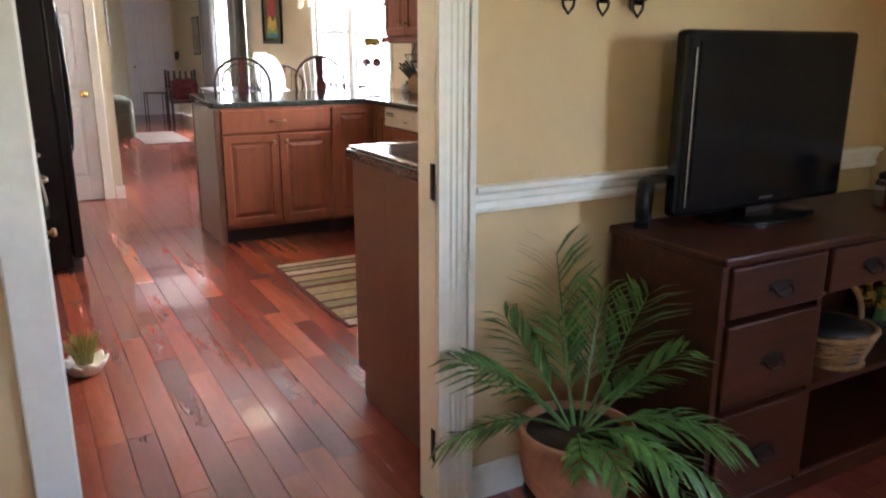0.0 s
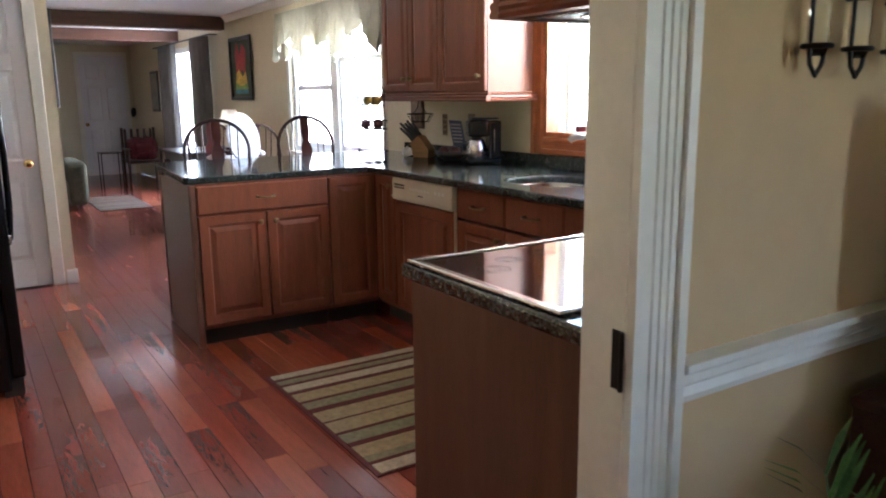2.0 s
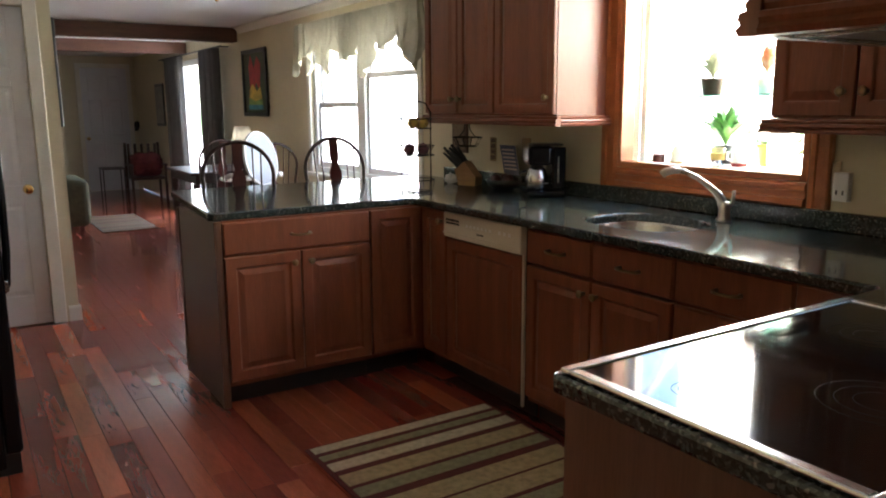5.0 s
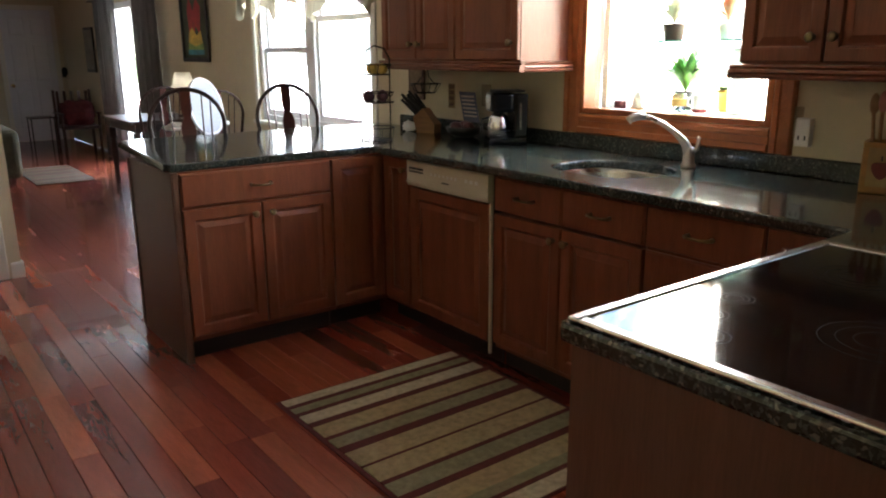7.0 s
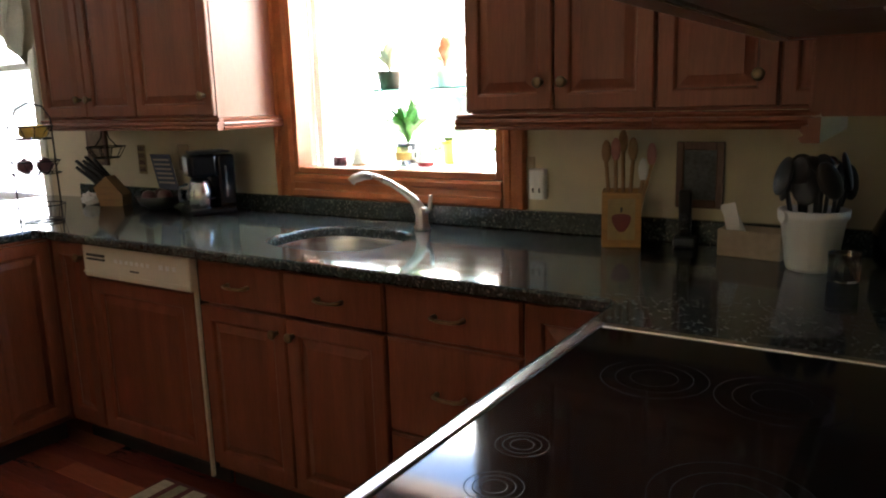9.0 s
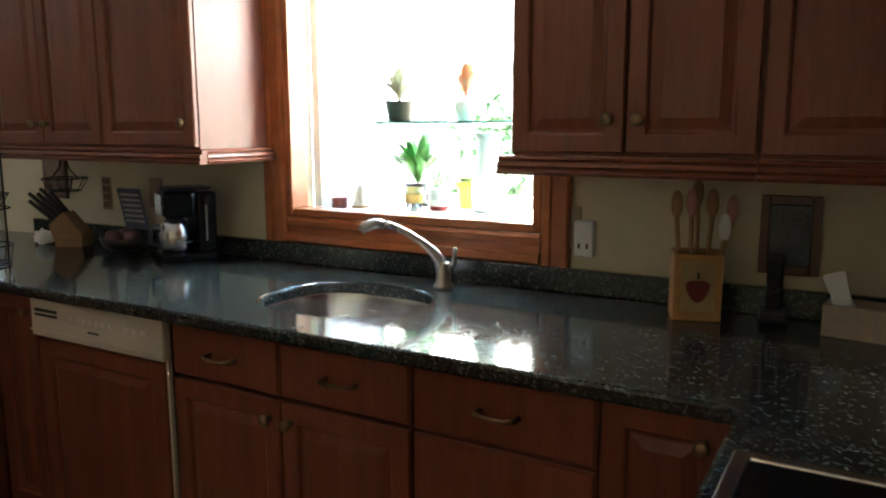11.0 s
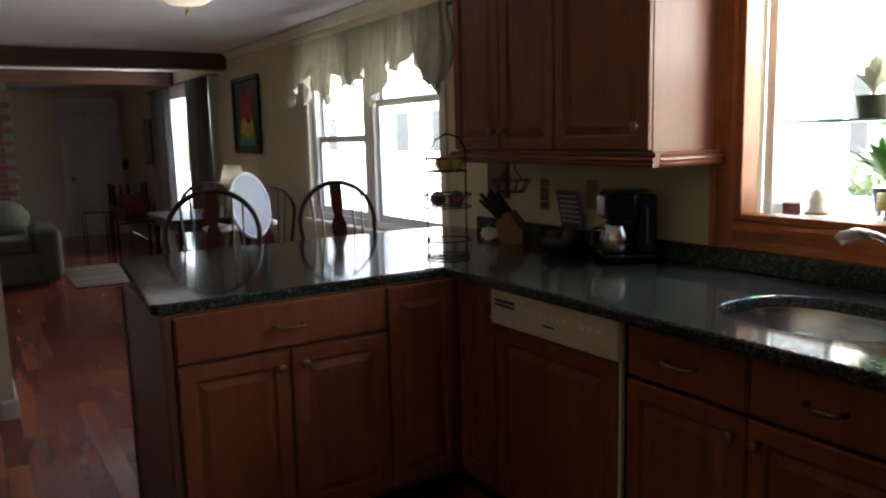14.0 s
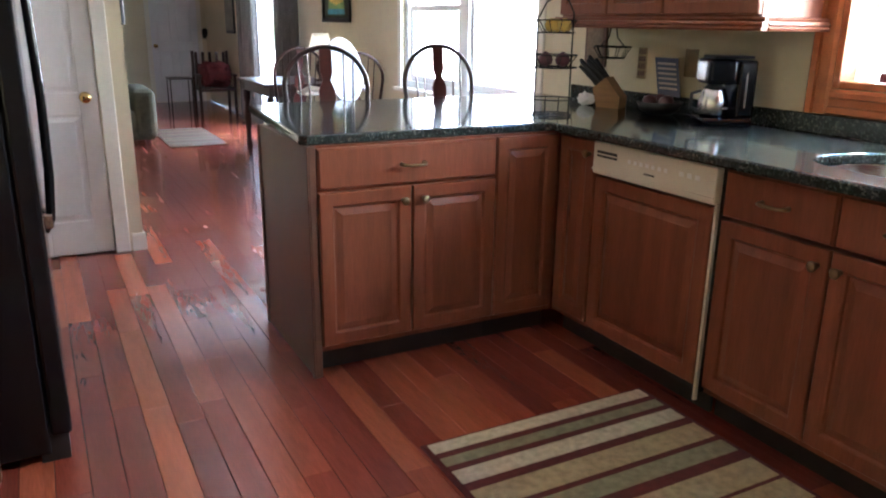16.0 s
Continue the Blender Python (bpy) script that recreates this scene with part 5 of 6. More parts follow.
ws = thing("wall_sconce", (2.765, 15.095, 1.05), "small black wall sconce beside the front door", "sconce")
part("backplate", B(-0.03, 0.03, -0.012, -0.001, -0.06, 0.06, 0.004), M_iron, ws)
part("lantern", lathe([(0.03, -0.03), (0.045, 0.0), (0.045, 0.07), (0.02, 0.10)], 10, at=(0, -0.07, 0)), M_iron, ws)
part("arm", tube([(0, -0.01, -0.02), (0, -0.07, -0.03)], 0.008, 6), M_iron, ws)
wp = thing("framed_wall_picture", (2.798, 13.3, 1.10), "small grey framed picture on the far wall", "picture")
part("frame", B(-0.025, -0.002, -0.25, 0.25, 0, 0.62, 0.006), M_plastic, wp)
part("print_area", B(-0.028, -0.0255, -0.21, 0.21, 0.04, 0.58), mat("grey_print", (0.32, 0.30, 0.24), 0.6, vary=0.3, scale=5), wp)

hp = thing("hallway_picture", (0.702, 7.02, 1.25), "dark framed picture on the hallway wall", "picture")
part("frame", B(0.0, 0.030, -0.24, 0.24, 0, 0.68, 0.006), M_plastic, hp)
part("print_area", B(0.0305, 0.033, -0.20, 0.20, 0.05, 0.63), mat("umber_print", (0.12, 0.09, 0.06), 0.6, vary=0.3, scale=5), hp)

# ---- on the counters ----
CT = 0.911


def wire_ring(r, z, th=0.0028, n=28, ry=None):
    return tube([(r * math.cos(2 * math.pi * k / n), (ry or r) * math.sin(2 * math.pi * k / n), z) for k in range(n)], th, 6, closed=True)


fr3 = thing("fruit_rack", (2.19, 4.80, CT), "three-tier black wire fruit rack", "fruit rack")
for z, r in ((0.005, 0.085), (0.07, 0.095), (0.20, 0.095), (0.25, 0.095), (0.34, 0.08), (0.39, 0.085)):
    part("ring", wire_ring(r, z), M_iron, fr3)
part("pole", tube([(0.09, 0, 0.0), (0.09, 0, 0.42), (0.06, 0, 0.47), (0.0, 0, 0.485), (-0.05, 0, 0.46), (-0.085, 0, 0.40)], 0.0035, 6), M_iron, fr3)
part("pole", tube([(-0.09, 0, 0.0), (-0.09, 0, 0.40)], 0.0032, 6), M_iron, fr3)
for z0, z1, r0, r1 in ((0.005, 0.07, 0.085, 0.095), (0.20, 0.25, 0.06, 0.095), (0.34, 0.39, 0.05, 0.085)):
    for k in range(10):
        a = 2 * math.pi * k / 10
        part("wire", tube([(0, 0, z0), (r0 * math.cos(a), r0 * math.sin(a), z0), (r1 * math.cos(a), r1 * math.sin(a), z1)], 0.0018, 5), M_iron, fr3)
M_lemon = mat("banana_skin", (0.55, 0.36, 0.06), 0.5, vary=0.2)
for k, (x, y) in enumerate(((-0.02, 0.0), (0.03, 0.03), (0.02, -0.035))):
    f = thing("fruit", (2.19 + x, 4.80 + y, CT + 0.342), "ripe yellow fruit in the wire rack", "fruit", "fruit in the rack")
    part("skin", lathe([(0.006, 0), (0.022, 0.008), (0.030, 0.026), (0.024, 0.046), (0.006, 0.055)], 14), M_lemon, f, smooth=True)
for k, (x, y) in enumerate(((-0.03, 0.02), (0.03, -0.02))):
    f = thing("onion", (2.19 + x, 4.80 + y, CT + 0.202), "dark onion in the wire rack", "onion", "onions in the rack")
    part("skin", lathe([(0.006, 0), (0.028, 0.012), (0.033, 0.03), (0.022, 0.05), (0.004, 0.062)], 14), mat("onion_skin", (0.10, 0.03, 0.04), 0.45), f, smooth=True)

kb = thing("knife_block", pose(2.64, 4.95, CT, 0, 0, -65) @ Matrix.Diagonal((0.80, 0.80, 0.74, 1)), "pale wooden knife block full of black-handled knives", "knife block")
M_beech = mat("beech_wood", (0.32, 0.17, 0.07), 0.5, vary=0.15, scale=6, stretch=(1, 1, 6))
bm = bmesh.new()
prof = [(-0.07, 0.0), (0.07, 0.0), (0.075, 0.07), (-0.02, 0.19), (-0.10, 0.12)]
a = [bm.verts.new((x, -0.05, z)) for x, z in prof]
b = [bm.verts.new((x, 0.05, z)) for x, z in prof]
bm.faces.new(a)
bm.faces.new(b[::-1])
for i in range(5):
    bm.faces.new((a[i], a[(i + 1) % 5], b[(i + 1) % 5], b[i]))
part("block", bm, M_beech, kb)
for i in range(3):
    for j in range(3):
        s = Vector((-0.085 + 0.024 * i, -0.032 + 0.032 * j, 0.137 + 0.020 * i))
        part("knife", tube([s, s + Vector((-0.055, 0, 0.066)) * 0.5, s + Vector((-0.095, 0.022 * (j - 1), 0.105)) * (1.1 + 0.2 * ((i + j) % 2))], [0.009, 0.011, 0.010], 8), M_plastic, kb, "black knife handle")
wb2 = thing("hanging_wire_basket", (2.60, 4.92, 1.17), "black wire basket hanging under the cabinet", "basket")
part("ring", wire_ring(0.085, 0.02), M_iron, wb2)
part("ring", wire_ring(0.055, -0.03), M_iron, wb2)
for k in range(10):
    a = 2 * math.pi * k / 10
    part("wire", tube([(0.085 * math.cos(a), 0.085 * math.sin(a), 0.02), (0.055 * math.cos(a), 0.055 * math.sin(a), -0.03)], 0.0018, 5), M_iron, wb2)
for s in (-1, 1):
    part("hanger", tube([(0, 0.085 * s, 0.02), (0, 0.030 * s, 0.06), (0, 0.018 * s, 0.105)], 0.003, 5), M_iron, wb2)

fb = thing("fruit_bowl", (2.66, 4.65, CT), "low black bowl holding dark plums", "bowl")
part("bowl", lathe([(0.05, 0), (0.085, 0.02), (0.10, 0.055), (0.096, 0.056), (0.08, 0.026), (0.05, 0.012)], 24), M_plastic, fb, smooth=True)
for x, y in ((-0.04, 0.02), (0.03, 0.03), (0.0, -0.04)):
    f = thing("plum", (2.66 + x, 4.65 + y, CT + 0.02), "dark red plum in the black bowl", "plum", "plums in the bowl")
    part("skin", lathe([(0.008, 0), (0.028, 0.012), (0.034, 0.034), (0.026, 0.056), (0.006, 0.064)], 14), mat("plum_skin", (0.09, 0.025, 0.03), 0.3), f, smooth=True)

cm = thing("coffee_maker", pose(2.645, 4.28, CT, 0, 0, -118) @ Matrix.Diagonal((0.90, 0.88, 0.93, 1)), "black drip coffee maker with a steel carafe", "coffee maker")
part("base", B(-0.09, 0.09, -0.12, 0.10, 0, 0.035, 0.01, 2), M_black, cm)
part("tower", B(-0.09, 0.09, 0.02, 0.10, 0.0352, 0.27, 0.012, 2), M_black, cm)
part("brew_head", B(-0.085, 0.085, -0.11, 0.02, 0.17, 0.275, 0.018, 3), M_black, cm)
part("badge", B(-0.055, 0.05, -0.114, -0.1102, 0.185, 0.262, 0.001), M_steel, cm, "silver front plate")
part("water_gauge", B(0.0905, 0.093, 0.05, 0.058, 0.08, 0.22), M_steel, cm)
part("lid", B(-0.075, 0.075, -0.09, 0.085, 0.2755, 0.287, 0.005, 2), M_plastic, cm)
cf = part("carafe", lathe([(0.055, 0.036), (0.064, 0.05), (0.066, 0.10), (0.05, 0.145), (0.045, 0.155)], 26, at=(0, -0.05, 0)), M_steel, cm, "brushed steel carafe", smooth=True)
part("lid", lathe([(0.044, 0.156), (0.03, 0.168)], 20, at=(0, -0.05, 0)), M_plastic, cf)
part("handle", tube([(0, -0.11, 0.14), (0, -0.15, 0.13), (0, -0.15, 0.07), (0, -0.115, 0.06)], 0.008, 8), M_plastic, cf, smooth=True)

def plate(name, y, z, w, h, label, material, extra=None):
    t = thing(name, (2.798, y, z), label, "outlet", "wall plates")
    part("plate", B(-0.008, -0.001, -w / 2, w / 2, -h / 2, h / 2, 0.002), material, t)
    return t


p1 = plate("wall_outlet", 2.865, 1.10, 0.075, 0.125, "tan outlet cover plate on the wall", mat("tan_plate", (0.42, 0.34, 0.22), 0.5))
p2 = plate("plug_in_device", 2.812, 1.072, 0.058, 0.105, "white plug-in outlet box", M_white)
part("body", B(-0.03, -0.0085, -0.029, 0.029, -0.052, 0.052, 0.006, 2), M_white, p2)
for s in (-0.012, 0.012):
    part("slot", B(-0.0315, -0.0302, s - 0.003, s + 0.003, -0.028, -0.012), M_plastic, p2)
plate("wall_outlet", 4.62, 1.13, 0.075, 0.12, "tan outlet cover plate on the wall", mat("tan_plate_dark", (0.30, 0.22, 0.13), 0.5))
cd = thing("recipe_card", pose(2.748, 4.69, CT + 0.072, 0, -12, 0), "patterned card leaning against the backsplash wall", "card")
part("sheet", B(0, 0.003, -0.07, 0.07, 0.0, 0.17), mat("card_blue", (0.10, 0.11, 0.18), 0.7, vary=0.2), cd)
for k in range(6):
    part("strip", B(-0.002, -0.0003, -0.055, 0.055, 0.03 + k * 0.022, 0.039 + k * 0.022), mat("card_pale", (0.5, 0.42, 0.40), 0.7), cd)
hs2 = thing("hanging_wall_ornament", (2.798, 4.93, 1.045), "narrow tan wall hanging with dark letters", "wall hanging")
M_straw = mat("straw_cloth", (0.36, 0.27, 0.15), 0.9, vary=0.2, scale=20, bump=0.4, bump_scale=200)
part("panel", B(-0.006, -0.001, -0.030, 0.030, 0.0, 0.14, 0.002), M_straw, hs2)
for k in range(4):
    for q in range(3):
        part("letter_bar", B(-0.0085, -0.0062, -0.022 + q * 0.016, -0.012 + q * 0.016, 0.012 + k * 0.033, 0.034 + k * 0.033), M_end, hs2)
pp2 = thing("crumpled_paper", pose(2.60, 5.09, CT), "crumpled white paper beside the knife block", "paper")
bm = bmesh.new()
bmesh.ops.create_icosphere(bm, subdivisions=3, radius=0.042)
rn = random.Random(31)
for v in bm.verts:
    v.co *= rn.uniform(0.72, 1.12)
    v.co.z = max(0.0, v.co.z * 0.8 + 0.03)
part("sheet", bm, M_white, pp2)
wpk = thing("small_wall_picture", (2.798, 5.27, 1.10), "small brown framed picture beside the window", "picture")
part("frame", B(-0.018, -0.001, -0.08, 0.08, -0.02, 0.20, 0.003), M_end, wpk)
part("print_area", B(-0.0205, -0.0185, -0.06, 0.06, 0.0, 0.18), mat("brown_print", (0.22, 0.15, 0.10), 0.6, vary=0.3), wpk)

ub = thing("utensil_box", pose(2.675, 2.48, CT, 0, 0, -72) @ Matrix.Diagonal((1.0, 1.0, 1.07, 1)), "wooden utensil box with a red apple picture", "utensil holder")
M_pine = mat("honey_pine", (0.46, 0.24, 0.07), 0.5, vary=0.15, scale=6, stretch=(1, 1, 5))
part("front", B(-0.058, 0.058, -0.058, -0.048, 0, 0.155, 0.002), M_pine, ub)
part("back", B(-0.058, 0.058, 0.048, 0.058, 0, 0.155, 0.002), M_pine, ub)
part("side", B(-0.058, -0.048, -0.048, 0.048, 0, 0.155), M_pine, ub)
part("side", B(0.048, 0.058, -0.048, 0.048, 0, 0.155), M_pine, ub)
part("bottom", B(-0.048, 0.048, -0.048, 0.048, 0, 0.01), M_pine, ub)
part("picture_panel", B(-0.04, 0.04, -0.0605, -0.0585, 0.022, 0.138), mat("tan_panel", (0.42, 0.30, 0.13), 0.6), ub)
part("apple", slab([(0.028 * math.cos(a) * (1 + 0.12 * math.sin(a)), 0.026 * math.sin(a) + 0.005 * math.cos(2 * a)) for a in [2 * math.pi * k / 24 for k in range(24)]], 0, 0.0012), mat("apple_red", (0.16, 0.02, 0.02), 0.5), ub, at=pose(0, -0.0607, 0.075, 90, 0, 0))
part("apple_stem", B(-0.003, 0.003, -0.0618, -0.0607, 0.10, 0.115), M_plastic, ub)
M_spoon = mat("spoon_wood", (0.36, 0.20, 0.09), 0.6, vary=0.15)
M_spatula = mat("pink_silicone", (0.50, 0.22, 0.20), 0.5)
for k, (x, y, tx, ty, h, kindm) in enumerate(((-0.03, 0.02, -0.05, 0.03, 0.30, 0), (-0.015, -0.02, -0.02, -0.03, 0.31, 1), (0.005, 0.02, 0.0, 0.03, 0.33, 0), (0.015, -0.01, 0.03, -0.02, 0.31, 0), (0.03, 0.02, 0.085, 0.03, 0.29, 1), (0.03, -0.025, 0.06, -0.03, 0.25, 2))):
    u = thing("wooden_spoon" if kindm == 0 else "spatula", pose(2.675, 2.48, CT + 0.011, 0, 0, -72), ("worn wooden cooking spoon standing in the box", "pink-headed spatula standing in the box", "white-headed spatula standing in the box")[kindm], "spoon" if kindm == 0 else "spatula", "utensils in the box")
    part("handle", tube([(x, y, 0.0), (tx, ty, h - 0.06)], 0.006, 7), M_spoon, u)
    bm = bmesh.new()
    bmesh.ops.create_uvsphere(bm, u_segments=12, v_segments=8, radius=1)
    part("head", shift(bm, pose(tx, ty, h - 0.03) @ Matrix.Diagonal((0.0145, 0.005, 0.036, 1))), (M_spoon, M_spatula, M_white)[kindm], u, smooth=True)

pf = thing("framed_photo", (2.797, 2.278, 1.018), "dark framed picture on the wall above the counter", "picture")
for a in ((-0.070, -0.048, 0, 0.20), (0.048, 0.070, 0, 0.20), (-0.048, 0.048, 0, 0.025), (-0.048, 0.048, 0.175, 0.20)):
    part("frame", B(-0.02, -0.001, a[0], a[1], a[2], a[3], 0.003), M_end, pf)
part("print_area", B(-0.010, -0.002, -0.048, 0.048, 0.025, 0.175), mat("slate_print", (0.07, 0.09, 0.10), 0.4, vary=0.4, scale=10), pf)
ph = thing("cordless_phone", pose(2.72, 2.30, CT, 0, 0, -80) @ Matrix.Diagonal((0.8, 0.8, 0.85, 1)), "black cordless telephone in its charging cradle", "telephone")
part("cradle", B(-0.04, 0.04, -0.045, 0.045, 0.0, 0.035, 0.01, 2), M_plastic, ph)
hs = part("handset", shift(B(-0.023, 0.023, -0.012, 0.014, 0, 0.17, 0.008, 2), pose(0, 0.0, 0.036, 12)), M_plastic, ph)
for i in range(4):
    for j in range(3):
        part("key", shift(B(-0.015 + j * 0.012, -0.007 + j * 0.012, -0.0145, -0.0122, 0.03 + i * 0.016, 0.04 + i * 0.016), pose(0, 0, 0.036, 12)), M_steel, hs)
nb = thing("napkin_box", pose(2.662, 2.094, CT, 0, 0, -98), "pale wooden box with white envelopes sticking out", "box")
M_box = mat("pale_box_wood", (0.40, 0.31, 0.22), 0.6, vary=0.12)
part("front", B(-0.085, 0.085, -0.05, -0.042, 0, 0.075, 0.002), M_box, nb)
part("back", B(-0.085, 0.085, 0.042, 0.05, 0, 0.075, 0.002), M_box, nb)
part("side", B(-0.085, -0.077, -0.042, 0.042, 0, 0.075), M_box, nb)
part("side", B(0.077, 0.085, -0.042, 0.042, 0, 0.075), M_box, nb)
part("bottom", B(-0.077, 0.077, -0.042, 0.042, 0, 0.008), M_box, nb)
for k in range(3):
    e = thing("envelope", pose(2.662, 2.094, CT + 0.009, 0, 0, -98), "white paper envelope standing in the box", "envelope", "envelopes")
    part("paper", shift(B(-0.02, 0.02, -0.001, 0.001, 0, 0.14), pose(-0.035 + 0.006 * k, -0.02 + 0.016 * k, 0, 0, -14 - 6 * k, 0)), M_white, e)
bu = thing("utensil_bucket", (2.55, 1.936, CT), "white fluted ceramic bucket full of black utensils", "utensil holder")
bm = bmesh.new()
rings = []
for r, z in ((0.056, 0), (0.060, 0.01), (0.076, 0.13), (0.083, 0.135), (0.084, 0.155), (0.076, 0.156), (0.069, 0.12), (0.052, 0.012)):
    rings.append([bm.verts.new((r * (1 + 0.018 * math.cos(14 * a)) * math.cos(a), r * (1 + 0.018 * math.cos(14 * a)) * math.sin(a), z)) for a in [2 * math.pi * k / 56 for k in range(56)]])
for a, b in zip(rings, rings[1:]):
    for k in range(56):
        bm.faces.new((a[k], a[(k + 1) % 56], b[(k + 1) % 56], b[k]))
bm.faces.new(rings[0][::-1])
bm.faces.new(rings[-1])
part("bucket", bm, M_white, bu, smooth=True)
part("ear", lathe([(0.016, -0.006), (0.016, 0.006)], 14), M_white, bu, at=pose(-0.055, 0.063, 0.14, 90, 0, 40))
rn = random.Random(9)
for k in range(14):
    a, t = rn.uniform(0, 6.28), rn.uniform(0.4, 1.15)
    u = thing("cooking_utensil", (2.55, 1.936, CT + 0.014), "black nylon cooking utensil in the white bucket", "utensil", "utensils in the bucket")
    tip = Vector((0.10 * t * math.cos(a), 0.10 * t * math.sin(a), 0.20 + 0.05 * rn.random()))
    part("handle", tube([(0.03 * math.cos(a), 0.03 * math.sin(a), 0.0), tip], 0.005, 6), M_steel if k == 6 else M_plastic, u)
    bm = bmesh.new()
    bmesh.ops.create_uvsphere(bm, u_segments=12, v_segments=8, radius=1)
    part("head", shift(bm, Matrix.Translation(tip) @ Euler((rn.uniform(-0.5, 0.5), rn.uniform(-0.5, 0.5), a)).to_matrix().to_4x4() @ Matrix.Diagonal((0.010, 0.028 + 0.012 * rn.random(), 0.040 + 0.015 * rn.random(), 1))), M_steel if k == 6 else M_plastic, u, smooth=True)
mg = thing("glass_mug", (2.44, 1.852, CT), "clear glass mug beside the bucket", "mug")
part("cup", lathe([(0.03, 0), (0.035, 0.004), (0.036, 0.07), (0.033, 0.07), (0.031, 0.008)], 20), M_glass, mg, smooth=True)
part("handle", tube([(-0.034, 0, 0.058), (-0.06, 0, 0.05), (-0.06, 0, 0.025), (-0.034, 0, 0.016)], 0.005, 8), M_glass, mg, smooth=True)
kt = thing("kettle", (2.66, 1.71, CT), "dark kettle in the counter corner", "kettle")
part("body", lathe([(0.08, 0), (0.095, 0.02), (0.10, 0.09), (0.07, 0.16), (0.03, 0.18)], 24), M_black, kt, smooth=True)
part("handle", tube(arc(0, 0.15, 0.07, 0.09, 0, 180, 12), 0.008, 8), M_plastic, kt, smooth=True)
part("spout", tube([(-0.08, 0.02, 0.08), (-0.13, 0.03, 0.14)], [0.02, 0.011], 8), M_black, kt, smooth=True)

# ---- in the garden window ----
SZ, SH = 1.0875, 1.409


def jar(name, at, prof, material, label, category, group=""):
    t = thing(name, at, label, category, group)
    part("body", lathe(prof, 20), material, t, smooth=True)
    return t


t = jar("candle_jar", (3.00, 3.855, SZ), [(0.028, 0), (0.03, 0.004), (0.03, 0.055), (0.026, 0.06)], M_glass, "small glass jar of dark red wax", "candle jar")
part("wax", lathe([(0.027, 0.003), (0.027, 0.04)], 16), mat("red_wax", (0.16, 0.01, 0.015), 0.5), t)
t = jar("figurine", (3.06, 3.80, SZ), [(0.035, 0), (0.03, 0.015), (0.024, 0.03), (0.028, 0.05), (0.018, 0.075), (0.006, 0.09)], mat("shell_white", (0.62, 0.55, 0.45), 0.5), "little white shell figurine", "figurine")
part("base", lathe([(0.04, 0), (0.038, 0.008)], 16), mat("amber_base", (0.35, 0.18, 0.06), 0.5), t)


def leafy(name, at, pot_prof, pot_mat, label, n, height, spread, seed, leaf_mat):
    t = thing(name, at, label, "plant")
    part("pot", lathe(pot_prof, 20), pot_mat, t, smooth=True)
    top = pot_prof[-1][1]
    part("soil", lathe([(pot_prof[-1][0] * 0.9, top - 0.012), (pot_prof[-1][0] * 0.88, top - 0.004)], 16), M_soil, t)
    rn = random.Random(seed)
    for _ in range(n):
        a, u = rn.uniform(0, 6.28), rn.uniform(0.25, 1.0)
        bm = bmesh.new()
        d = Vector((math.cos(a), math.sin(a), 0))
        hgt = height * rn.uniform(0.55, 1.0)
        pts = [Vector((0, 0, top - 0.006)) + d * spread * u * (q ** 1.4) + Vector((0, 0, hgt * (q - 0.45 * u * q * q))) for q in (0, 0.3, 0.55, 0.78, 1.0)]
        side = Vector((-d.y, d.x, 0))
        wd = [0.002, 0.004, 0.017, 0.014, 0.001]
        rows = [[bm.verts.new(p - side * w), bm.verts.new(p + Vector((0, 0, -w * 0.3))), bm.verts.new(p + side * w)] for p, w in zip(pts, wd)]
        for r0, r1 in zip(rows, rows[1:]):
            bm.faces.new((r0[0], r0[1], r1[1], r1[0]))
            bm.faces.new((r0[1], r0[2], r1[2], r1[1]))
        part("leaf", bm, leaf_mat, t, smooth=True)
    return t


M_lily = mat("lily_leaf", (0.11, 0.26, 0.06), 0.4, vary=0.2, obj=0.3)
leafy("potted_lily", (3.20, 3.63, SZ), [(0.04, 0), (0.055, 0.09)], M_plastic, "leafy green peace lily in a dark pot", 80, 0.25, 0.17, 2, M_lily)
t = jar("drinking_glass", (3.05, 3.555, SZ), [(0.027, 0), (0.030, 0.003), (0.033, 0.085), (0.031, 0.085), (0.027, 0.006)], M_glass, "clear glass with a paper label", "glass")
part("label_band", lathe([(0.0322, 0.03), (0.0335, 0.06)], 20), mat("gold_label", (0.50, 0.32, 0.08), 0.6), t)
t = jar("mug", (3.12, 3.49, SZ), [(0.032, 0), (0.036, 0.01), (0.038, 0.08), (0.034, 0.08), (0.03, 0.012)], M_white, "white mug with a red foot", "mug")
part("red_band", lathe([(0.0335, -0.0), (0.0375, 0.016)], 20), mat("red_glaze", (0.35, 0.03, 0.03), 0.3), t)
part("handle", tube([(0, 0.036, 0.065), (0, 0.065, 0.06), (0, 0.065, 0.03), (0, 0.034, 0.02)], 0.006, 8), M_white, t, smooth=True)
t = jar("flower_pot", (3.24, 3.43, SZ), [(0.035, 0), (0.048, 0.085), (0.052, 0.086), (0.052, 0.10), (0.044, 0.10)], mat("yellow_glaze", (0.55, 0.34, 0.06), 0.4), "small yellow glazed flower pot", "flower pot")
part("plant", lathe([(0.03, 0.095), (0.04, 0.115), (0.01, 0.13)], 14), M_foliage, t)
t = jar("pitcher", (3.16, 3.31, SZ), [(0.05, 0), (0.058, 0.02), (0.06, 0.10), (0.042, 0.20), (0.04, 0.25), (0.052, 0.28), (0.048, 0.28), (0.036, 0.25)], M_white, "tall white enamel pitcher with a curved handle", "pitcher")
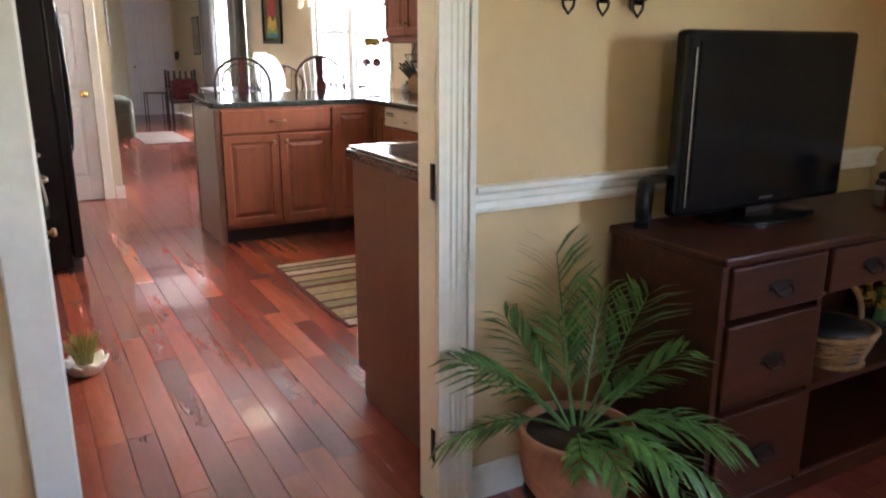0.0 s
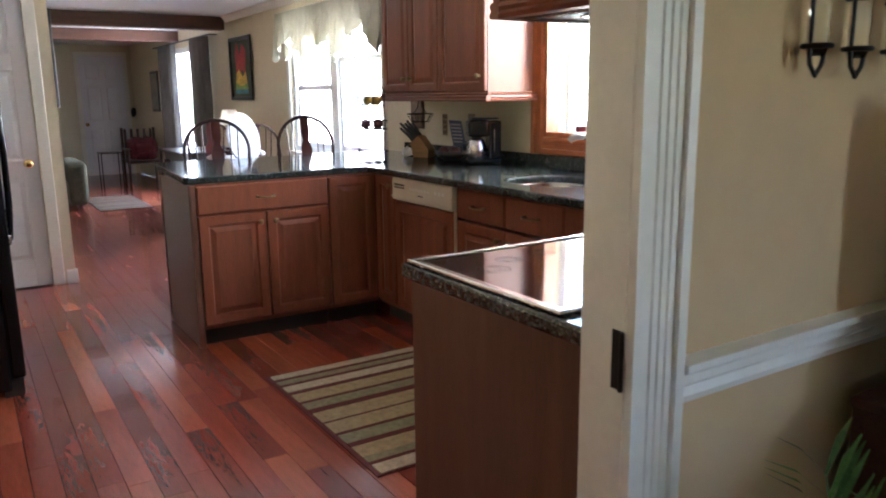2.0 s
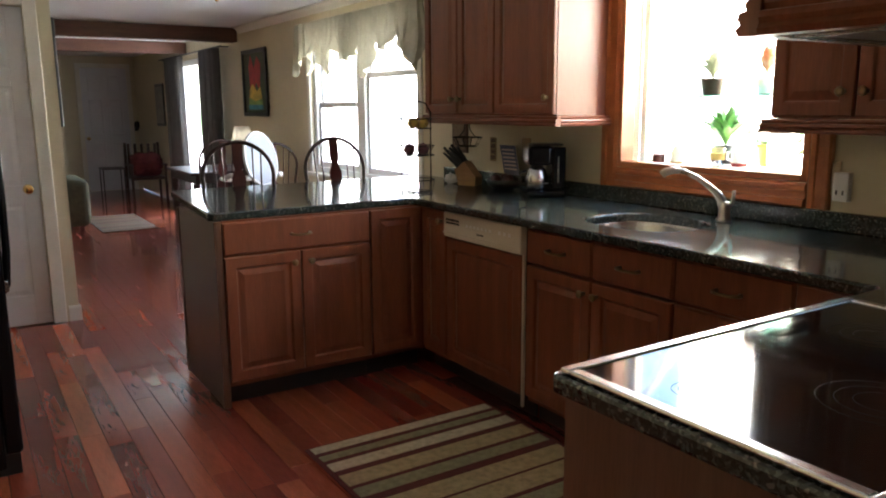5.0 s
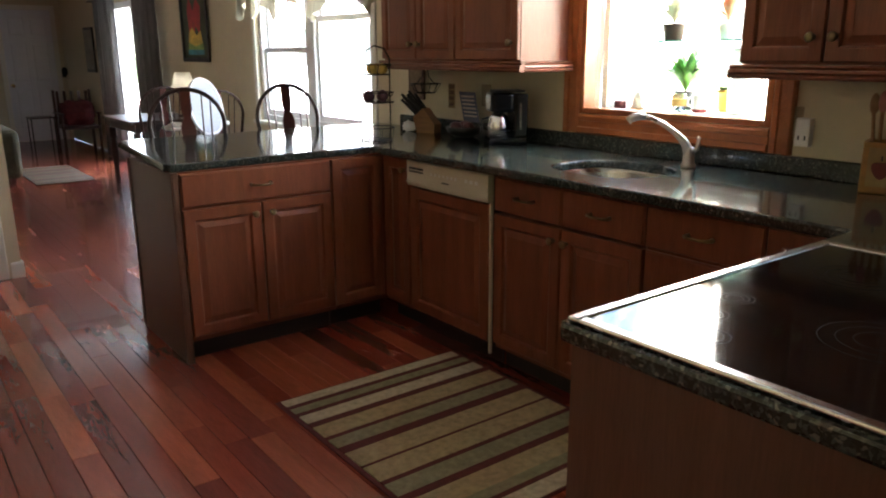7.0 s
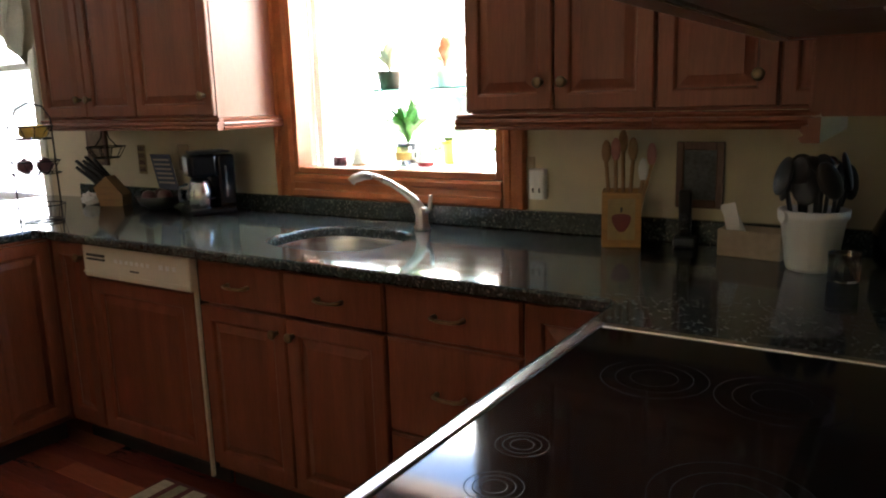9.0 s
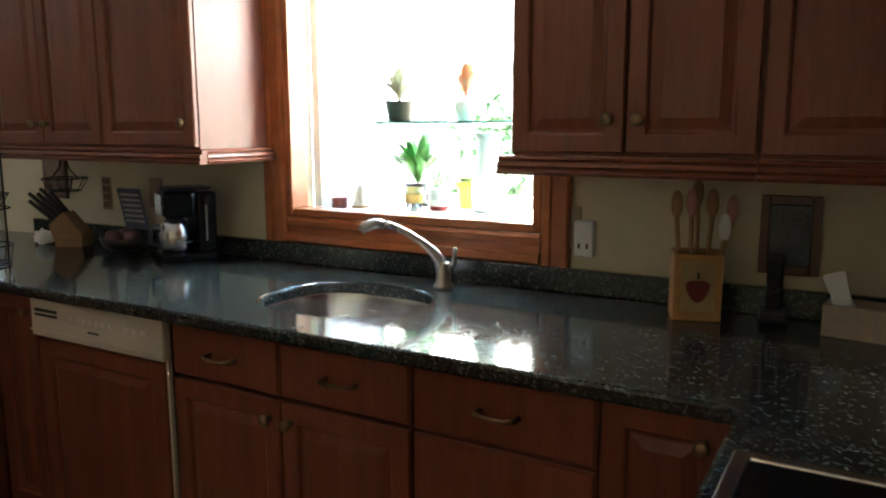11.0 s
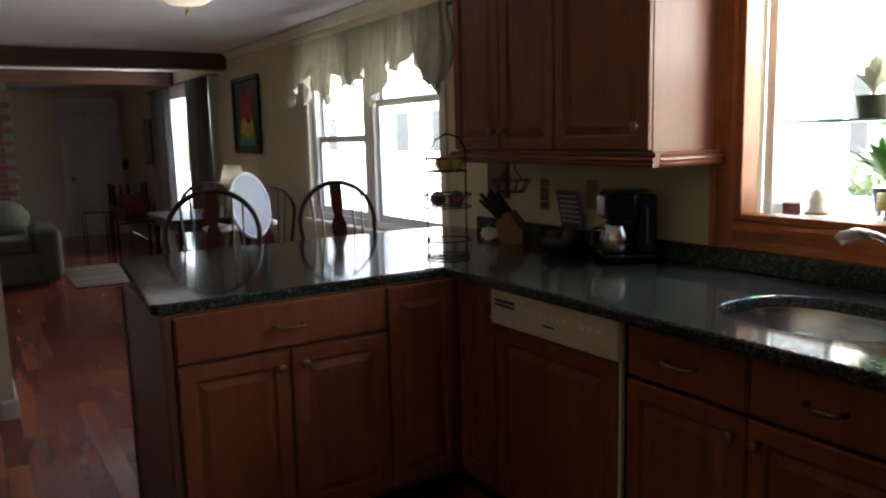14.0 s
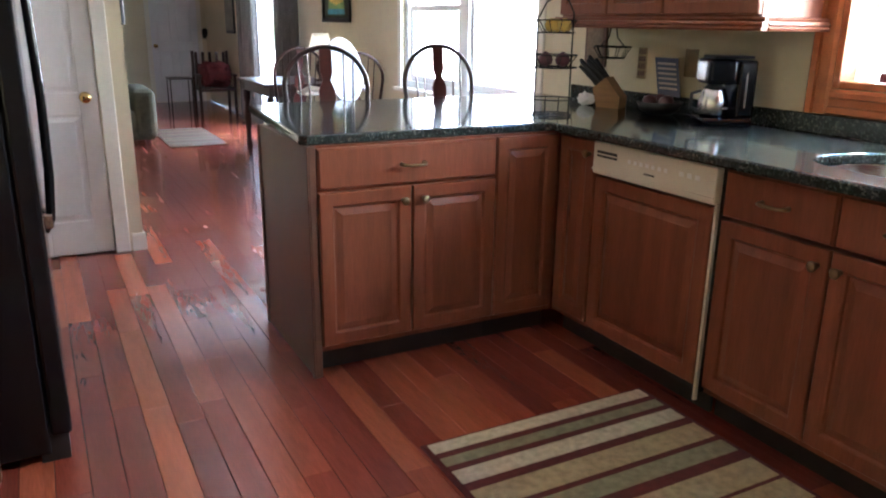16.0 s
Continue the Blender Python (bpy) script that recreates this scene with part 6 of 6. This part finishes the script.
part("handle", tube([(0, -0.04, 0.24), (0, -0.085, 0.25), (0, -0.115, 0.20), (0, -0.10, 0.12), (0, -0.055, 0.06)], 0.008, 8), M_white, t, smooth=True)
leafy("flowering_plant", (3.12, 3.66, SH), [(0.04, 0), (0.052, 0.07), (0.056, 0.075)], mat("brown_pot", (0.07, 0.04, 0.025), 0.7), "pale flowering plant in a brown pot", 22, 0.16, 0.09, 6, mat("pale_leaf", (0.45, 0.46, 0.32), 0.6, obj=0.2))
leafy("flower_vase", (3.12, 3.38, SH), [(0.03, 0), (0.045, 0.06), (0.03, 0.08)], M_white, "white vase of orange and white flowers", 26, 0.17, 0.10, 7, mat("petal_mix", (0.62, 0.50, 0.36), 0.6, second=(0.65, 0.20, 0.05), scale=20, vary=0.1))
t = thing("storage_tin", (3.13, 3.11, SH), "pale green rectangular tin on the glass shelf", "tin")
part("body", B(-0.045, 0.045, -0.07, 0.07, 0, 0.075, 0.006, 2), mat("pale_green_tin", (0.42, 0.44, 0.20), 0.5), t)
part("lid", B(-0.048, 0.048, -0.073, 0.073, 0.0755, 0.09, 0.004), mat("pale_green_lid", (0.45, 0.47, 0.24), 0.5), t)

# ---- outdoors ----
structure("ground", B(2.945, 400, -300, 300, -0.42, -0.30), M_grass)
deck = structure("pavement", B(2.95, 13.9, 4.9, 42.0, -0.295, -0.10), mat("pale_concrete", (0.55, 0.53, 0.50), 0.9, vary=0.12, scale=3, bump=0.3))
nh = thing("neighbour_house", (14.0, 9.0, -0.3), "white-sided neighbouring house with dark windows", "house")
M_siding = mat("white_siding", (0.80, 0.80, 0.78), 0.7, vary=0.03)
part("wall", B(0, 8, -5, 32, 0, 5.0), M_siding, nh)
for k in range(16):
    part("siding_board", B(-0.03, -0.002, -5, 32, 0.3 + k * 0.29, 0.56 + k * 0.29), M_siding, nh)
bm = bmesh.new()
slab([(-0.5, 0), (8.5, 0), (4, 2.4)], -5.5, 32.5, bm)
part("roof", shift(bm, Matrix(((1, 0, 0, 0), (0, 0, 1, 0), (0, 1, 0, 5.0), (0, 0, 0, 1)))), mat("grey_shingle", (0.12, 0.12, 0.12), 0.9, vary=0.2), nh)
for y in (-3, 0.5, 4.0, 7.5, 11.0, 14.0, 16.5, 19.0, 22.5, 26.0):
    w = part("window", B(-0.06, -0.031, y, y + 1.1, 1.1, 2.6), M_vinyl, nh)
    part("pane", B(-0.07, -0.061, y + 0.08, y + 1.02, 1.18, 2.52), mat("dark_pane", (0.05, 0.06, 0.065), 0.1), w)

def shrub(at, size, leaves, seed, label, trunk):
    s = thing("shrub" if trunk < 0.5 else "tree", at, label, "shrub" if trunk < 0.5 else "tree", "garden greenery")
    rn = random.Random(seed)
    bm = bmesh.new()
    tube([(0, 0, 0), (0.02, 0.03, trunk * 0.6), (0.0, 0.0, trunk + size[2] * 0.5)], [0.10, 0.07, 0.03], 8, bm)
    for _ in range(9):
        a = rn.uniform(0, 6.28)
        e = Vector((math.cos(a) * size[0] * 0.7, math.sin(a) * size[1] * 0.7, trunk + size[2] * rn.uniform(0.3, 0.9)))
        tube([(0, 0, trunk * rn.uniform(0.5, 1)), e * 0.5 + Vector((0, 0, trunk * 0.3)), e], [0.035, 0.02, 0.008], 6, bm)
    part("trunk", bm, mat("bark", (0.12, 0.09, 0.06), 0.9, vary=0.3), s)
    verts, faces = [], []
    clumps = []
    for _ in range(34):
        while True:
            p = Vector((rn.uniform(-1, 1), rn.uniform(-1, 1), rn.uniform(-1, 1)))
            if 0.25 < p.length < 1:
                break
        clumps.append(p)
    for i in range(leaves):
        c = rn.choice(clumps)
        p = c + Vector((rn.gauss(0, 0.17), rn.gauss(0, 0.17), rn.gauss(0, 0.15)))
        p = Vector((p.x * size[0], p.y * size[1], trunk + size[2] * 0.5 + p.z * size[2] * 0.5))
        m = Euler((rn.uniform(-1.2, 1.2), rn.uniform(-1.2, 1.2), rn.uniform(0, 6.28))).to_matrix()
        L = rn.uniform(0.05, 0.11)
        q = len(verts)
        for v in ((-L, 0, 0), (0, -L * 0.42, 0.01), (L, 0, 0), (0, L * 0.42, 0.01)):
            verts.append(tuple(p + m @ Vector(v)))
        faces.append((q, q + 1, q + 2, q + 3))
    me = bpy.data.meshes.new("crown")
    me.from_pydata(verts, [], faces)
    me.materials.append(M_foliage)
    ob = new("crown", me)
    ob.parent = s
    tagged(ob, kind="stuff")
    return s


for k, (x, y, sx, sz, tr) in enumerate(((7.2, 4.0, 1.2, 1.9, 0.1), (7.8, 2.6, 1.2, 1.8, 0.1), (8.2, 5.2, 1.3, 2.0, 0.15), (9.4, 3.4, 1.6, 2.1, 0.2), (12.0, 4.4, 2.0, 3.4, 1.6))):
    shrub((x, y, -0.305), (sx, sx, sz), 5200, 20 + k, "leafy green garden shrub" if tr < 0.5 else "leafy green garden tree", tr)

# ---- floor boards ----
planks = thing("floor", (0, 0, 0), "glossy red-brown cherry plank floor", "floor", kind="structure")
rnd = random.Random(4)
PW = 0.092
meshes = {}
rest = bmesh.new()
count = 0
col = 0
x = -2.6
while x < 2.79:
    x1 = min(x + PW, 2.795)
    y = -3.0 + rnd.uniform(-0.9, 0)
    while y < 15.09:
        ln = rnd.choice((0.45, 0.6, 0.75, 0.9, 1.1, 1.35))
        a, b = max(y, -3.0), min(y + ln, 15.095)
        if b - a > 0.03:
            near = 0.0 < x < 2.05 and a > 1.5 and b < 6.3 and count < 300
            hidden = (x > 2.2 and 1.6 < a and b < 4.6) or (x < -0.2 and 1.6 < a and b < 6.4)
            if near:
                key = round(b - a, 3)
                if key not in meshes:
                    me = bpy.data.meshes.new("plank")
                    bm = B(0.0007, PW - 0.0007, 0.0007, key - 0.0007, -0.012, 0.0, 0.0012)
                    bm.to_mesh(me)
                    bm.free()
                    me.materials.append(M_plank)
                    meshes[key] = me
                ob = new("plank", meshes[key])
                ob.parent = planks
                ob.location = (x, a, 0)
                count += 1
            elif not hidden:
                box(rest, x + 0.0007, x1 - 0.0007, a + 0.0007, b - 0.0007, -0.012, 0.0)
        y += ln
    x += PW
tagged(part("plank_field", rest, M_plank_rest, planks), kind="stuff")
